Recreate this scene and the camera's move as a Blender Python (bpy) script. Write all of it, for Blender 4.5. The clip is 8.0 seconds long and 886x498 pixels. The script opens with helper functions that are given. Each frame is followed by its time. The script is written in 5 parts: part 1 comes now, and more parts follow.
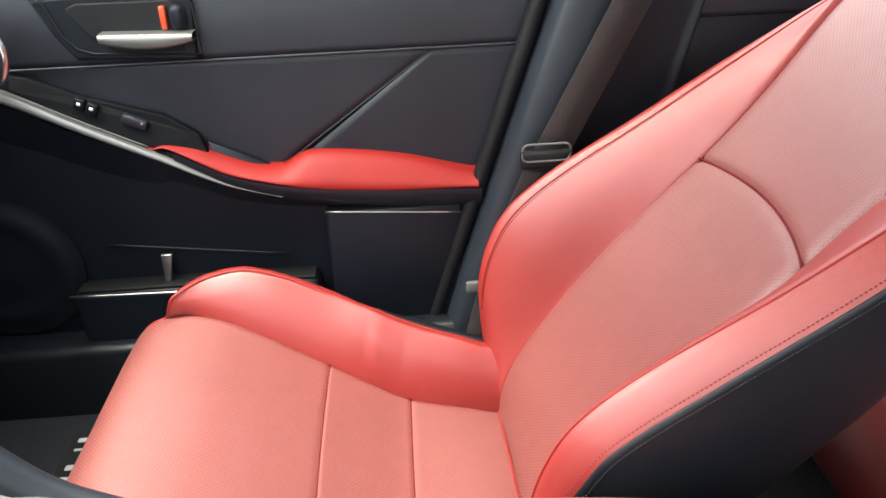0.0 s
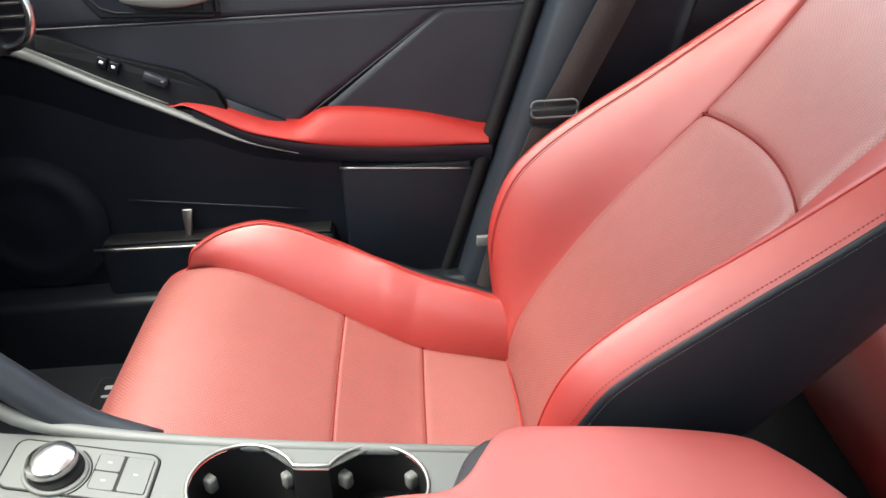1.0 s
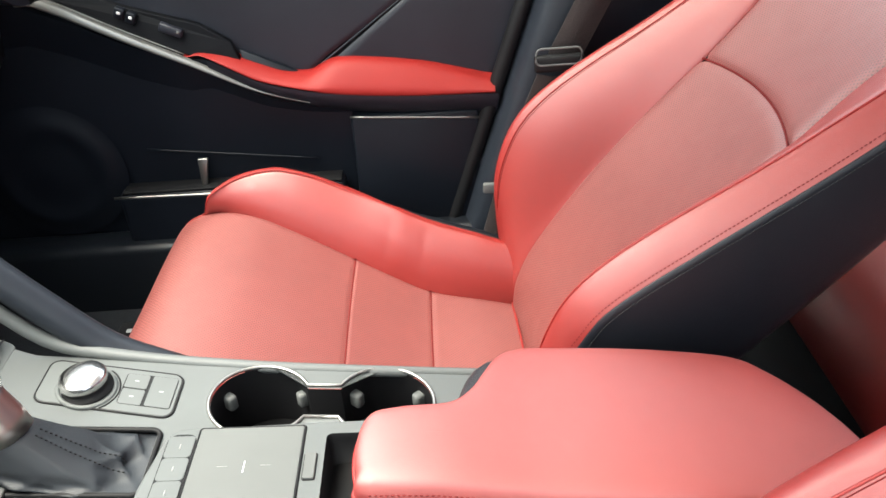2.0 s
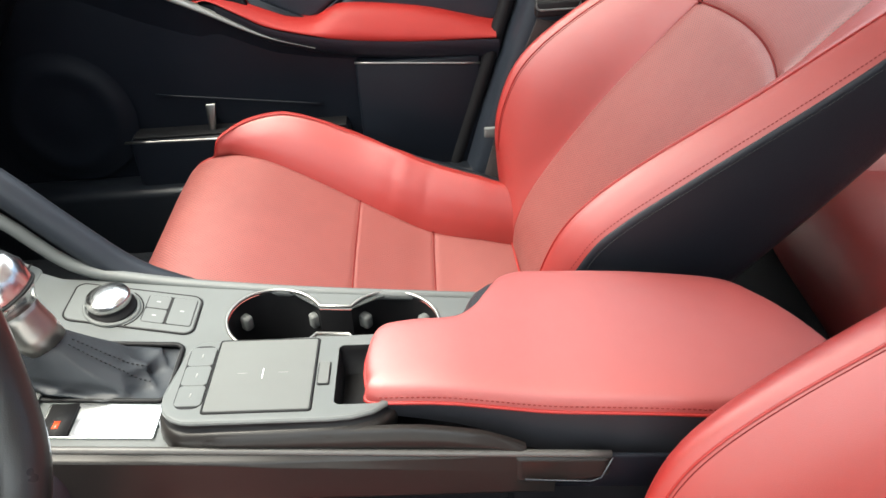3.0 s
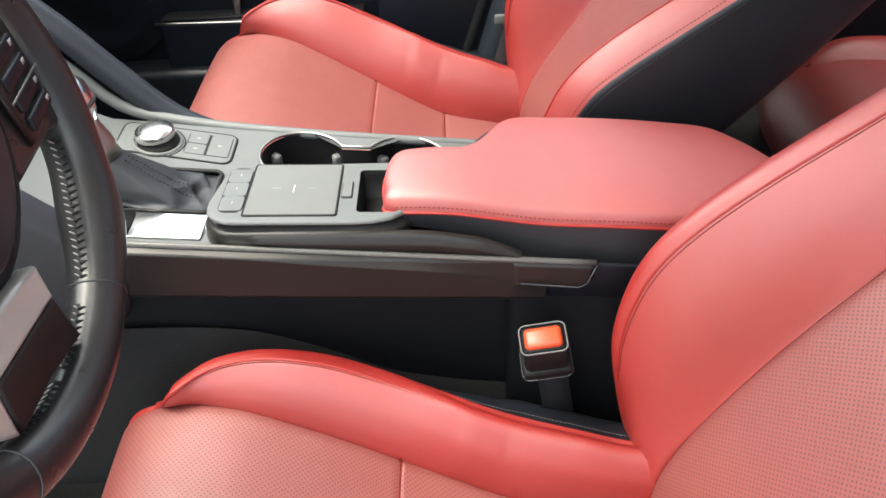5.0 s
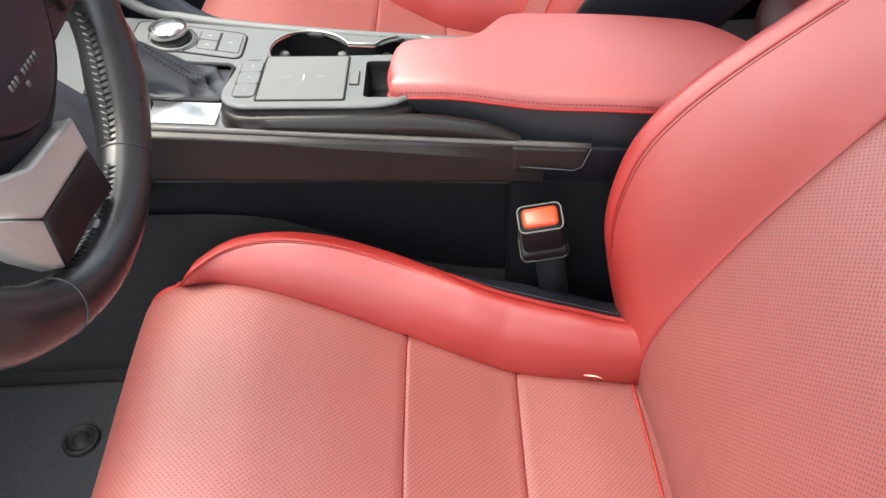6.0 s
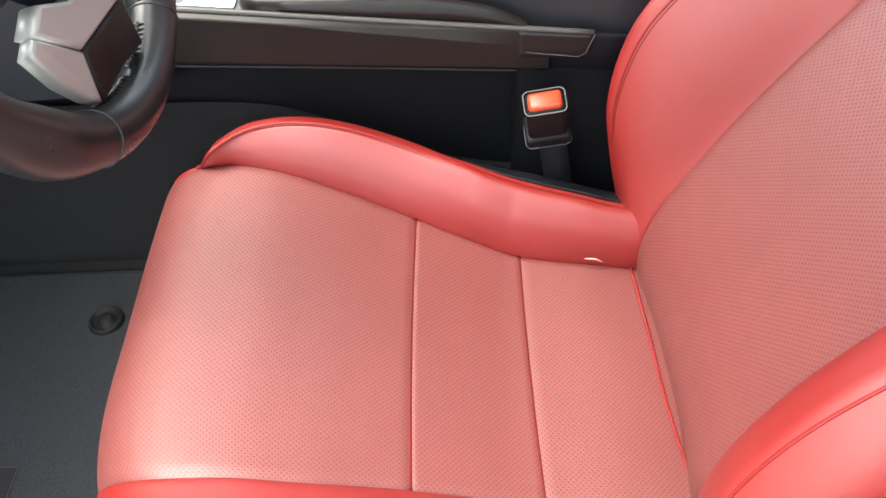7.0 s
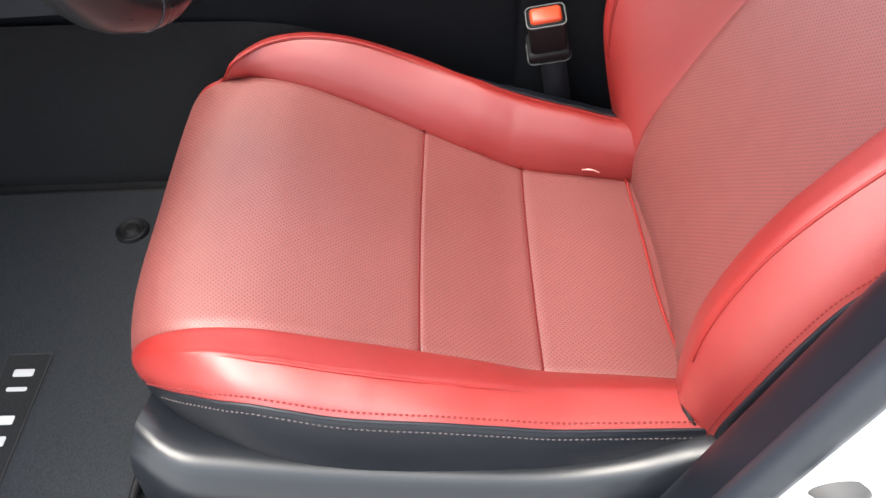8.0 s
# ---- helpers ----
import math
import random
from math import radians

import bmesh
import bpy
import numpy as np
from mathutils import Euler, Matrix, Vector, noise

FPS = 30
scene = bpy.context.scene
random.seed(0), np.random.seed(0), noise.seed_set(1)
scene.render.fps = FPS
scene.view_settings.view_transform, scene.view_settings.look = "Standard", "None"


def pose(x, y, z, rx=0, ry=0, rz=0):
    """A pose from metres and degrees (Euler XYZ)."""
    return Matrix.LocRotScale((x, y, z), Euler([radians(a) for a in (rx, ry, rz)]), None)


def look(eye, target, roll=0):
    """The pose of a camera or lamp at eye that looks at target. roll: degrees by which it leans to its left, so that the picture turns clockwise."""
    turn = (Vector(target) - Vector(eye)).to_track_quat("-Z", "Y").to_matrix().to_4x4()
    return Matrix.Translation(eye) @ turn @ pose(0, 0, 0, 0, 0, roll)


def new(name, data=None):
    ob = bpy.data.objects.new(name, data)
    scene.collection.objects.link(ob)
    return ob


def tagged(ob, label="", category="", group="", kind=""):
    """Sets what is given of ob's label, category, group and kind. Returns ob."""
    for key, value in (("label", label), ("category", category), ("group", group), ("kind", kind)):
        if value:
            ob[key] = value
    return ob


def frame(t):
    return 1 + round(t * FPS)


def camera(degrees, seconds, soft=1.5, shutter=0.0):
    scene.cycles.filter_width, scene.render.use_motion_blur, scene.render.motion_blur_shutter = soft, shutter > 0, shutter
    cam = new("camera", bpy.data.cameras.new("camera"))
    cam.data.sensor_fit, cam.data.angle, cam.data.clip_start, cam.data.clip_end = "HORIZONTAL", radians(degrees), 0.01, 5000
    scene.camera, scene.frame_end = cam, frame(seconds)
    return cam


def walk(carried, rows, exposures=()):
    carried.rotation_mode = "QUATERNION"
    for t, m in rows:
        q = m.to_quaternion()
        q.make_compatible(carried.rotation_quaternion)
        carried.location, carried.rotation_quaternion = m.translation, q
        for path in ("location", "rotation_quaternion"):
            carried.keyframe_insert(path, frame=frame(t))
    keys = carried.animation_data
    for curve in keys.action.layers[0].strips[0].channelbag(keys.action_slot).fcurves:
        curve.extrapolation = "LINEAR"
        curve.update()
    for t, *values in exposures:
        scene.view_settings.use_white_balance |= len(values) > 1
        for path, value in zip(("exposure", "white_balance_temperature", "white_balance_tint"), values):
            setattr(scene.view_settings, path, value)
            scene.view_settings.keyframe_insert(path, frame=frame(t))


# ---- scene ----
import functools

cam = camera(57.6, 8.0)
PATH = [
    (0, (0.018, -0.016, 1.041), (0.103, 1.743, 0.091), -2.5),
    (0.5, (0.016, -0.034, 1.044), (0.088, 1.707, 0.061), -2.9),
    (1, (0.018, -0.06, 1.039), (0.066, 1.664, 0.026), -3.0),
    (2.5, (0.021, -0.136, 1.028), (0.029, 1.524, -0.087), -3.8),
    (3, (0.013, -0.164, 1.024), (0.024, 1.471, -0.128), -3.7),
    (3.5, (0.012, -0.195, 1.021), (0.027, 1.41, -0.171), -3.7),
    (4, (0.012, -0.234, 1.018), (0.026, 1.347, -0.207), -3.6),
    (4.5, (0.008, -0.272, 1.008), (0.004, 1.294, -0.236), -3.2),
    (5.8, (0.004, -0.353, 0.987), (-0.025, 1.126, -0.359), -3.3),
    (6, (0.002, -0.374, 0.982), (-0.025, 1.084, -0.386), -3.5),
    (6.5, (0.0, -0.416, 0.966), (-0.029, 1.01, -0.436), -3.3),
    (7, (-0.003, -0.46, 0.95), (-0.049, 0.934, -0.484), -3.6),
    (7.5, (-0.009, -0.508, 0.936), (-0.056, 0.868, -0.514), -3.5),
    (8, (-0.008, -0.577, 0.918), (-0.064, 0.819, -0.513), -3.5),
]
walk(cam, [(t, look(eye, target, roll)) for t, eye, target, roll in PATH], exposures=[(0.0, 2.76, 6250, -3), (2.5, 2.60, 6250, -3), (4.5, 2.55, 6250, -2), (6.0, 2.54, 6200, 1), (7.5, 2.46, 6130, 3), (8.0, 2.31, 6100, 4)])


# ---- world and light ----
world = bpy.data.worlds.new("sky")
scene.world = world
world.use_nodes = True
wn = world.node_tree
sky = wn.nodes.new("ShaderNodeTexSky")
sky.sky_type = "NISHITA"
sky.sun_disc = False
sky.sun_elevation, sky.sun_rotation = radians(70), radians(262)
sky.air_density, sky.dust_density, sky.ozone_density = 0.6, 9.0, 0.2
wn.links.new(sky.outputs[0], wn.nodes["Background"].inputs[0])
wn.nodes["Background"].inputs[1].default_value = 0.12
sun_data = bpy.data.lights.new("sun", "SUN")
sun_data.energy, sun_data.angle, sun_data.color = 1.4, radians(160), (1.0, 0.97, 0.93)
sun = new("sun", sun_data)
sun.matrix_world = look((-1.35, 0.21, 4.06), (0, 0.4, 0.3))


# ---- materials ----
def nodes_of(name):
    m = bpy.data.materials.new(name)
    m.use_nodes = True
    return m, m.node_tree, m.node_tree.nodes["Principled BSDF"]


def mixed(nt, fac, a, b):
    n = nt.nodes.new("ShaderNodeMix")
    n.data_type = "RGBA"
    if fac is not None:
        nt.links.new(fac, n.inputs[0])
    for i, c in ((6, a), (7, b)):
        if isinstance(c, tuple):
            n.inputs[i].default_value = (*c, 1)
        else:
            nt.links.new(c, n.inputs[i])
    return n.outputs[2]


def calc(nt, op, a, b=None):
    n = nt.nodes.new("ShaderNodeMath")
    n.operation = op
    for i, v in enumerate((a, b)):
        if v is None:
            continue
        if isinstance(v, (int, float)):
            n.inputs[i].default_value = v
        else:
            nt.links.new(v, n.inputs[i])
    return n.outputs[0]


def noise_tex(nt, scale, detail=3.0, vec=None, rough=0.5):
    n = nt.nodes.new("ShaderNodeTexNoise")
    n.inputs["Scale"].default_value, n.inputs["Detail"].default_value = scale, detail
    n.inputs["Roughness"].default_value = rough
    if vec is None:
        vec = nt.nodes.new("ShaderNodeTexCoord").outputs["Object"]
    nt.links.new(vec, n.inputs["Vector"])
    return n.outputs[0]


def bumped(nt, bsdf, height, strength, distance):
    b = nt.nodes.new("ShaderNodeBump")
    b.inputs["Strength"].default_value, b.inputs["Distance"].default_value = strength, distance
    nt.links.new(height, b.inputs["Height"])
    nt.links.new(b.outputs[0], bsdf.inputs["Normal"])
    return b


def ramp(nt, fac, lo, hi):
    n = nt.nodes.new("ShaderNodeMapRange")
    nt.links.new(fac, n.inputs[0])
    n.inputs[1].default_value, n.inputs[2].default_value = lo, hi
    n.clamp = True
    return n.outputs[0]


def leather(name, dark, light, rough=0.45, holes=0.0, grain=900.0, depth=0.00025, gloss=0.5, film=0.0, tint=(1.0, 1.0, 1.0)):
    """Grained hide; holes: spacing of the perforation in metres."""
    m, nt, b = nodes_of(name)
    big = ramp(nt, noise_tex(nt, 9.0, 3), 0.3, 0.7)
    col = mixed(nt, big, dark, light)
    vor = nt.nodes.new("ShaderNodeTexVoronoi")
    vor.feature = "DISTANCE_TO_EDGE"
    vor.inputs["Scale"].default_value = grain
    nt.links.new(nt.nodes.new("ShaderNodeTexCoord").outputs["Object"], vor.inputs["Vector"])
    h = ramp(nt, vor.outputs["Distance"], 0.0, 0.25)
    h = calc(nt, "ADD", calc(nt, "MULTIPLY", h, 0.6), calc(nt, "MULTIPLY", noise_tex(nt, 160, 4), 0.8))
    if holes:
        uv = nt.nodes.new("ShaderNodeUVMap")
        sep = nt.nodes.new("ShaderNodeSeparateXYZ")
        nt.links.new(uv.outputs[0], sep.inputs[0])
        dist = None
        for off in (0.0, 0.5):
            du = calc(nt, "SUBTRACT", calc(nt, "FRACT", calc(nt, "ADD", calc(nt, "DIVIDE", sep.outputs[0], holes), off)), 0.5)
            dv = calc(nt, "SUBTRACT", calc(nt, "FRACT", calc(nt, "ADD", calc(nt, "DIVIDE", sep.outputs[1], holes), off)), 0.5)
            d = calc(nt, "SQRT", calc(nt, "ADD", calc(nt, "MULTIPLY", du, du), calc(nt, "MULTIPLY", dv, dv)))
            dist = d if dist is None else calc(nt, "MINIMUM", dist, d)
        solid = ramp(nt, dist, 0.10, 0.23)
        col = mixed(nt, solid, tuple(c * 0.36 for c in dark), col)
        h = calc(nt, "ADD", calc(nt, "MULTIPLY", solid, 1.5), h)
    nt.links.new(col, b.inputs["Base Color"])
    r = calc(nt, "ADD", calc(nt, "MULTIPLY", noise_tex(nt, 40, 3), 0.16), rough - 0.08)
    nt.links.new(r, b.inputs["Roughness"])
    b.inputs["Specular IOR Level"].default_value = gloss
    b.inputs["Coat Weight"].default_value, b.inputs["Coat Roughness"].default_value = film, rough
    b.inputs["Specular Tint"].default_value = (*tint, 1)
    bumped(nt, b, h, 0.5, depth)
    return m


def plastic(name, dark, light, rough=0.5, metal=0.0, grain=700.0, strength=0.25, coat=0.0, gloss=0.5):
    m, nt, b = nodes_of(name)
    col = mixed(nt, ramp(nt, noise_tex(nt, 6.0, 4), 0.3, 0.7), dark, light)
    nt.links.new(col, b.inputs["Base Color"])
    nt.links.new(calc(nt, "ADD", calc(nt, "MULTIPLY", noise_tex(nt, 30, 4), 0.16), rough - 0.08), b.inputs["Roughness"])
    b.inputs["Metallic"].default_value = metal
    b.inputs["Coat Weight"].default_value = coat
    b.inputs["Coat Roughness"].default_value = 0.08
    b.inputs["Specular IOR Level"].default_value = gloss
    if strength:
        bumped(nt, b, noise_tex(nt, grain, 3), strength, 0.0002)
    return m


def carpet_mat(name, dark, light):
    m, nt, b = nodes_of(name)
    f = noise_tex(nt, 420, 4, rough=0.7)
    col = mixed(nt, ramp(nt, f, 0.35, 0.7), dark, light)
    nt.links.new(col, b.inputs["Base Color"])
    b.inputs["Roughness"].default_value = 0.95
    b.inputs["Sheen Weight"].default_value = 0.03
    bumped(nt, b, f, 0.8, 0.002)
    return m


RED_D, RED_L = (0.221, 0.0103, 0.0087), (0.248, 0.0128, 0.0107)
PERF_D, PERF_L = (0.183, 0.0408, 0.0362), (0.207, 0.0475, 0.0422)
RED = leather("red_leather", RED_D, RED_L, 0.44, gloss=1.0, film=0.20, tint=(1.0, 0.96, 0.94))
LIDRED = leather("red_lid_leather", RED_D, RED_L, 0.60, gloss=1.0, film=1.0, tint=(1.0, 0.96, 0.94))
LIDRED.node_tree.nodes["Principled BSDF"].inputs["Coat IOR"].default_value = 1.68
PERF = leather("red_perforated_leather", PERF_D, PERF_L, 0.52, holes=0.0052, gloss=1.0, film=0.22, tint=(1.0, 0.96, 0.94))
PADRED = leather("red_armrest_leather", RED_D, RED_L, 0.5, gloss=0.3)
LACE = plastic("pale_grey_lace", (0.13, 0.126, 0.126), (0.18, 0.174, 0.174), 0.7)
PIPE = leather("red_piping_leather", RED_D, RED_L, 0.48, gloss=0.5)
BLACK = leather("black_leather", (0.0065, 0.0078, 0.0115), (0.0100, 0.0115, 0.0160), 0.42, gloss=0.4)
# black leather of the lid, lightened in colour for the light it catches
LITBLACK = leather("lit_black_lid_leather", (0.016, 0.017, 0.021), (0.022, 0.023, 0.028), 0.42, gloss=0.5)
WHEEL = leather("black_wheel_leather", (0.012, 0.012, 0.0125), (0.018, 0.018, 0.019), 0.30, grain=700, depth=0.00007)
BOOT = leather("grey_boot_leather", (0.012, 0.0145, 0.019), (0.018, 0.0215, 0.027), 0.5)
THREAD = plastic("grey_thread", (0.055, 0.045, 0.048), (0.085, 0.070, 0.075), 0.8)
THREADEND = plastic("pale_thread_end", (0.62, 0.30, 0.26), (0.7, 0.36, 0.32), 0.8)
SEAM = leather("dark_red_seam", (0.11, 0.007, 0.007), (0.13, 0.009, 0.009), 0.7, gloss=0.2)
RTHREAD = plastic("dark_red_thread", (0.15, 0.010, 0.010), (0.17, 0.012, 0.012), 0.8)
TRIM = plastic("black_plastic", (0.0045, 0.006, 0.0095), (0.007, 0.009, 0.0135), 0.42, grain=1100, strength=0.4, gloss=0.22)
COVER = plastic("satin_black_cover", (0.006, 0.0075, 0.0105), (0.009, 0.011, 0.0145), 0.34, grain=1100, strength=0.3, gloss=0.6)
DOORSKIN = leather("black_door_skin", (0.0095, 0.0108, 0.0170), (0.0135, 0.0150, 0.0225), 0.44, grain=1100, gloss=0.4)
STRIP = plastic("satin_silver_strip", (0.17, 0.17, 0.165), (0.21, 0.21, 0.20), 0.38, metal=0.6, strength=0.0)
DARKTHREAD = plastic("dark_grey_thread", (0.018, 0.018, 0.02), (0.026, 0.026, 0.028), 0.8)
GREYPL = plastic("grey_pillar_plastic", (0.0125, 0.0155, 0.022), (0.017, 0.021, 0.029), 0.46, gloss=0.4)
FLATBLACK = plastic("matt_black_trim", (0.0028, 0.0033, 0.0046), (0.0045, 0.005, 0.0068), 0.7, grain=900)
FLATBLACK.node_tree.nodes["Principled BSDF"].inputs["Specular IOR Level"].default_value = 0.12
SILVER = plastic("silver_console_paint", (0.073, 0.079, 0.080), (0.088, 0.095, 0.096), 0.55, metal=0.0, strength=0.06)
PIANO = plastic("gloss_brown_black_trim", (0.010, 0.0088, 0.0085), (0.015, 0.0132, 0.0125), 0.32, strength=0.0, coat=0.06, gloss=0.24)
CHROME = plastic("satin_chrome", (0.62, 0.62, 0.62), (0.7, 0.7, 0.7), 0.22, metal=1.0, strength=0.0)
RAIL = plastic("dark_satin_rail", (0.05, 0.048, 0.046), (0.065, 0.062, 0.06), 0.42, strength=0.0)
# mirror metal in place of gloss black: the sky's reflection made bright
SKYPLATE = plastic("sky_reflection_plate", (0.85, 0.86, 0.88), (0.88, 0.89, 0.9), 0.12, metal=1.0, strength=0.0)
SATIN = plastic("satin_grey_metal", (0.30, 0.29, 0.28), (0.36, 0.35, 0.33), 0.36, metal=1.0, strength=0.0)
SPOKE = plastic("silver_spoke_paint", (0.34, 0.34, 0.32), (0.39, 0.39, 0.37), 0.40, metal=0.35, strength=0.0)
SPOKEDARK = plastic("dark_brown_spoke_plastic", (0.010, 0.008, 0.0078), (0.014, 0.0115, 0.011), 0.5, strength=0.05, gloss=0.25)
PAD = plastic("grey_touchpad", (0.080, 0.084, 0.083), (0.094, 0.098, 0.097), 0.65, metal=0.0, strength=0.1)
RUBBER = plastic("black_rubber", (0.004, 0.004, 0.005), (0.007, 0.007, 0.008), 0.6, gloss=0.25)
HUBMARK = plastic("grey_hub_print", (0.05, 0.047, 0.047), (0.065, 0.06, 0.06), 0.6)
PADMARK = plastic("pale_pad_print", (0.20, 0.20, 0.20), (0.24, 0.24, 0.24), 0.6)
WHITE = plastic("white_print", (0.75, 0.75, 0.75), (0.8, 0.8, 0.8), 0.6)
BADGE = plastic("pale_grey_embroidery", (0.42, 0.42, 0.42), (0.55, 0.55, 0.55), 0.8, grain=900)
ORANGE = plastic("orange_plastic", (0.42, 0.045, 0.012), (0.48, 0.055, 0.016), 0.35, strength=0.05)
CARPET = carpet_mat("black_carpet", (0.003, 0.003, 0.004), (0.008, 0.0085, 0.010))
MATPILE = carpet_mat("dark_grey_mat_pile", (0.006, 0.0075, 0.010), (0.019, 0.022, 0.027))
WEB = carpet_mat("brown_black_webbing", (0.013, 0.008, 0.008), (0.023, 0.0155, 0.0155))
PAINT = plastic("white_car_paint", (0.78, 0.79, 0.8), (0.82, 0.83, 0.84), 0.2, strength=0.0, coat=0.8)
HEADLINER = carpet_mat("light_headliner", (0.66, 0.655, 0.64), (0.74, 0.735, 0.72))
FILLWALL = carpet_mat("white_fill_wall", (0.60, 0.60, 0.60), (0.68, 0.68, 0.68))
GROUND = carpet_mat("pale_concrete", (0.42, 0.42, 0.41), (0.52, 0.52, 0.51))


# ---- builders ----
def part(name, bm, material, parent=None, label="", smooth=True):
    me = bpy.data.meshes.new(name)
    for f in bm.faces:
        f.smooth = smooth and len(f.verts) < 6
    bm.to_mesh(me)
    bm.free()
    me.materials.append(material)
    ob = new(name, me)
    if parent is not None:
        ob.parent = parent
    if label:
        ob["label"] = label
    return ob


def empty(name, loc=(0, 0, 0)):
    ob = new(name)
    ob.empty_display_size = 0.05
    ob.location = loc
    return ob


def lerp_table(rows, x):
    """Smooth value from a small table of (x, y) rows."""
    if x <= rows[0][0]:
        return rows[0][1]
    for i in range(len(rows) - 1):
        (x0, y0), (x1, y1) = rows[i], rows[i + 1]
        if x <= x1:
            xa, ya = rows[i - 1] if i else (2 * x0 - x1, 2 * y0 - y1)
            xb, yb = rows[i + 2] if i + 2 < len(rows) else (2 * x1 - x0, 2 * y1 - y0)
            t, d = (x - x0) / (x1 - x0), x1 - x0
            m0, m1 = (y1 - ya) / (x1 - xa) * d, (yb - y0) / (xb - x0) * d
            return (2 * t**3 - 3 * t**2 + 1) * y0 + (t**3 - 2 * t**2 + t) * m0 + (3 * t**2 - 2 * t**3) * y1 + (t**3 - t**2) * m1
    return rows[-1][1]


def spline(pts, t):
    """Catmull-Rom through pts, t from 0 to 1."""
    n = len(pts) - 1
    s = min(max(t, 0), 1) * n
    i = min(int(s), n - 1)
    f = s - i
    p = [Vector(pts[max(i - 1, 0)]), Vector(pts[i]), Vector(pts[i + 1]), Vector(pts[min(i + 2, n)])]
    return 0.5 * (2 * p[1] + (p[2] - p[0]) * f + (2 * p[0] - 5 * p[1] + 4 * p[2] - p[3]) * f**2 + (3 * p[1] - p[0] - 3 * p[2] + p[3]) * f**3)


def sheet(fn, nu, nv, flip=False, thick=0.0):
    """A grid surface fn(u, v), u and v from 0 to 1, with UVs in metres."""
    bm = bmesh.new()
    uvl = bm.loops.layers.uv.new("UVMap")
    pts = [[Vector(fn(i / nu, j / nv)) for j in range(nv + 1)] for i in range(nu + 1)]
    vs = [[bm.verts.new(p) for p in row] for row in pts]
    mi, mj = nu // 2, nv // 2
    us, ws = [0.0], [0.0]
    for i in range(nu):
        us.append(us[-1] + (pts[i + 1][mj] - pts[i][mj]).length)
    for j in range(nv):
        ws.append(ws[-1] + (pts[mi][j + 1] - pts[mi][j]).length)
    for i in range(nu):
        for j in range(nv):
            ids = [(i, j), (i + 1, j), (i + 1, j + 1), (i, j + 1)]
            if flip:
                ids.reverse()
            try:
                f = bm.faces.new([vs[a][b] for a, b in ids])
            except ValueError:
                continue
            for lo, (a, b) in zip(f.loops, ids):
                lo[uvl].uv = (us[a], ws[b] - ws[-1] / 2)
    return bm


def tube(pts, r, sides=8, closed=False, caps=True, bm=None, squash=1.0, up=None):
    """A round bar along pts; r: a radius or one for each point."""
    bm = bm or bmesh.new()
    pts = [Vector(p) for p in pts]
    n, rings = len(pts), []
    ref = Vector(up) if up else Vector((0, 0, 1))
    for i, p in enumerate(pts):
        a = pts[i - 1] if i or closed else p
        b = pts[(i + 1) % n] if i < n - 1 or closed else p
        d = (b - a).normalized()
        side = d.cross(ref)
        side = side.normalized() if side.length > 1e-4 else d.orthogonal().normalized()
        top = side.cross(d)
        rr = r[i] if isinstance(r, (list, tuple)) else r
        rings.append([bm.verts.new(p + rr * (math.cos(k * math.tau / sides) * side + squash * math.sin(k * math.tau / sides) * top)) for k in range(sides)])
    for i in range(n if closed else n - 1):
        A, B = rings[i], rings[(i + 1) % n]
        for k in range(sides):
            bm.faces.new((A[k], A[(k + 1) % sides], B[(k + 1) % sides], B[k]))
    if caps and not closed:
        bm.faces.new(rings[0][::-1])
        bm.faces.new(rings[-1])
    bmesh.ops.recalc_face_normals(bm, faces=bm.faces)
    return bm


def stitches(pts, length=0.0026, gap=0.0015, r=0.0006, bm=None):
    """A row of thread stitches along a polyline, in one mesh."""
    bm = bm or bmesh.new()
    pts = [Vector(p) for p in pts]
    acc = [0.0]
    for a, b in zip(pts, pts[1:]):
        acc.append(acc[-1] + (b - a).length)

    def at(s):
        for i in range(len(pts) - 1):
            if s <= acc[i + 1]:
                return pts[i].lerp(pts[i + 1], (s - acc[i]) / max(acc[i + 1] - acc[i], 1e-9))
        return pts[-1]
    s = 0.0
    while s + length < acc[-1]:
        a, b = at(s), at(s + length)
        d = (b - a).normalized()
        o1 = d.orthogonal().normalized()
        o2 = d.cross(o1)
        ring = []
        for q, k in ((a, 0.5), (a.lerp(b, 0.25), 1), (a.lerp(b, 0.75), 1), (b, 0.5)):
            ring.append([bm.verts.new(q + r * k * (o1 * math.cos(w) + o2 * math.sin(w))) for w in (0, 1.57, 3.14, 4.71)])
        for A, B in zip(ring, ring[1:]):
            for k in range(4):
                bm.faces.new((A[k], A[(k + 1) % 4], B[(k + 1) % 4], B[k]))
        s += length + gap
    return bm


def box(x0, x1, y0, y1, z0, z1, bevel=0.004, seg=2, m=None):
    bm = bmesh.new()
    bmesh.ops.create_cube(bm, size=1, matrix=Matrix.Translation(((x0 + x1) / 2, (y0 + y1) / 2, (z0 + z1) / 2)) @ Matrix.Diagonal((x1 - x0, y1 - y0, z1 - z0, 1)))
    if bevel:
        bmesh.ops.bevel(bm, geom=bm.edges[:], offset=bevel, segments=seg, affect="EDGES", profile=0.5)
    if m is not None:
        bmesh.ops.transform(bm, matrix=m, verts=bm.verts)
    return bm


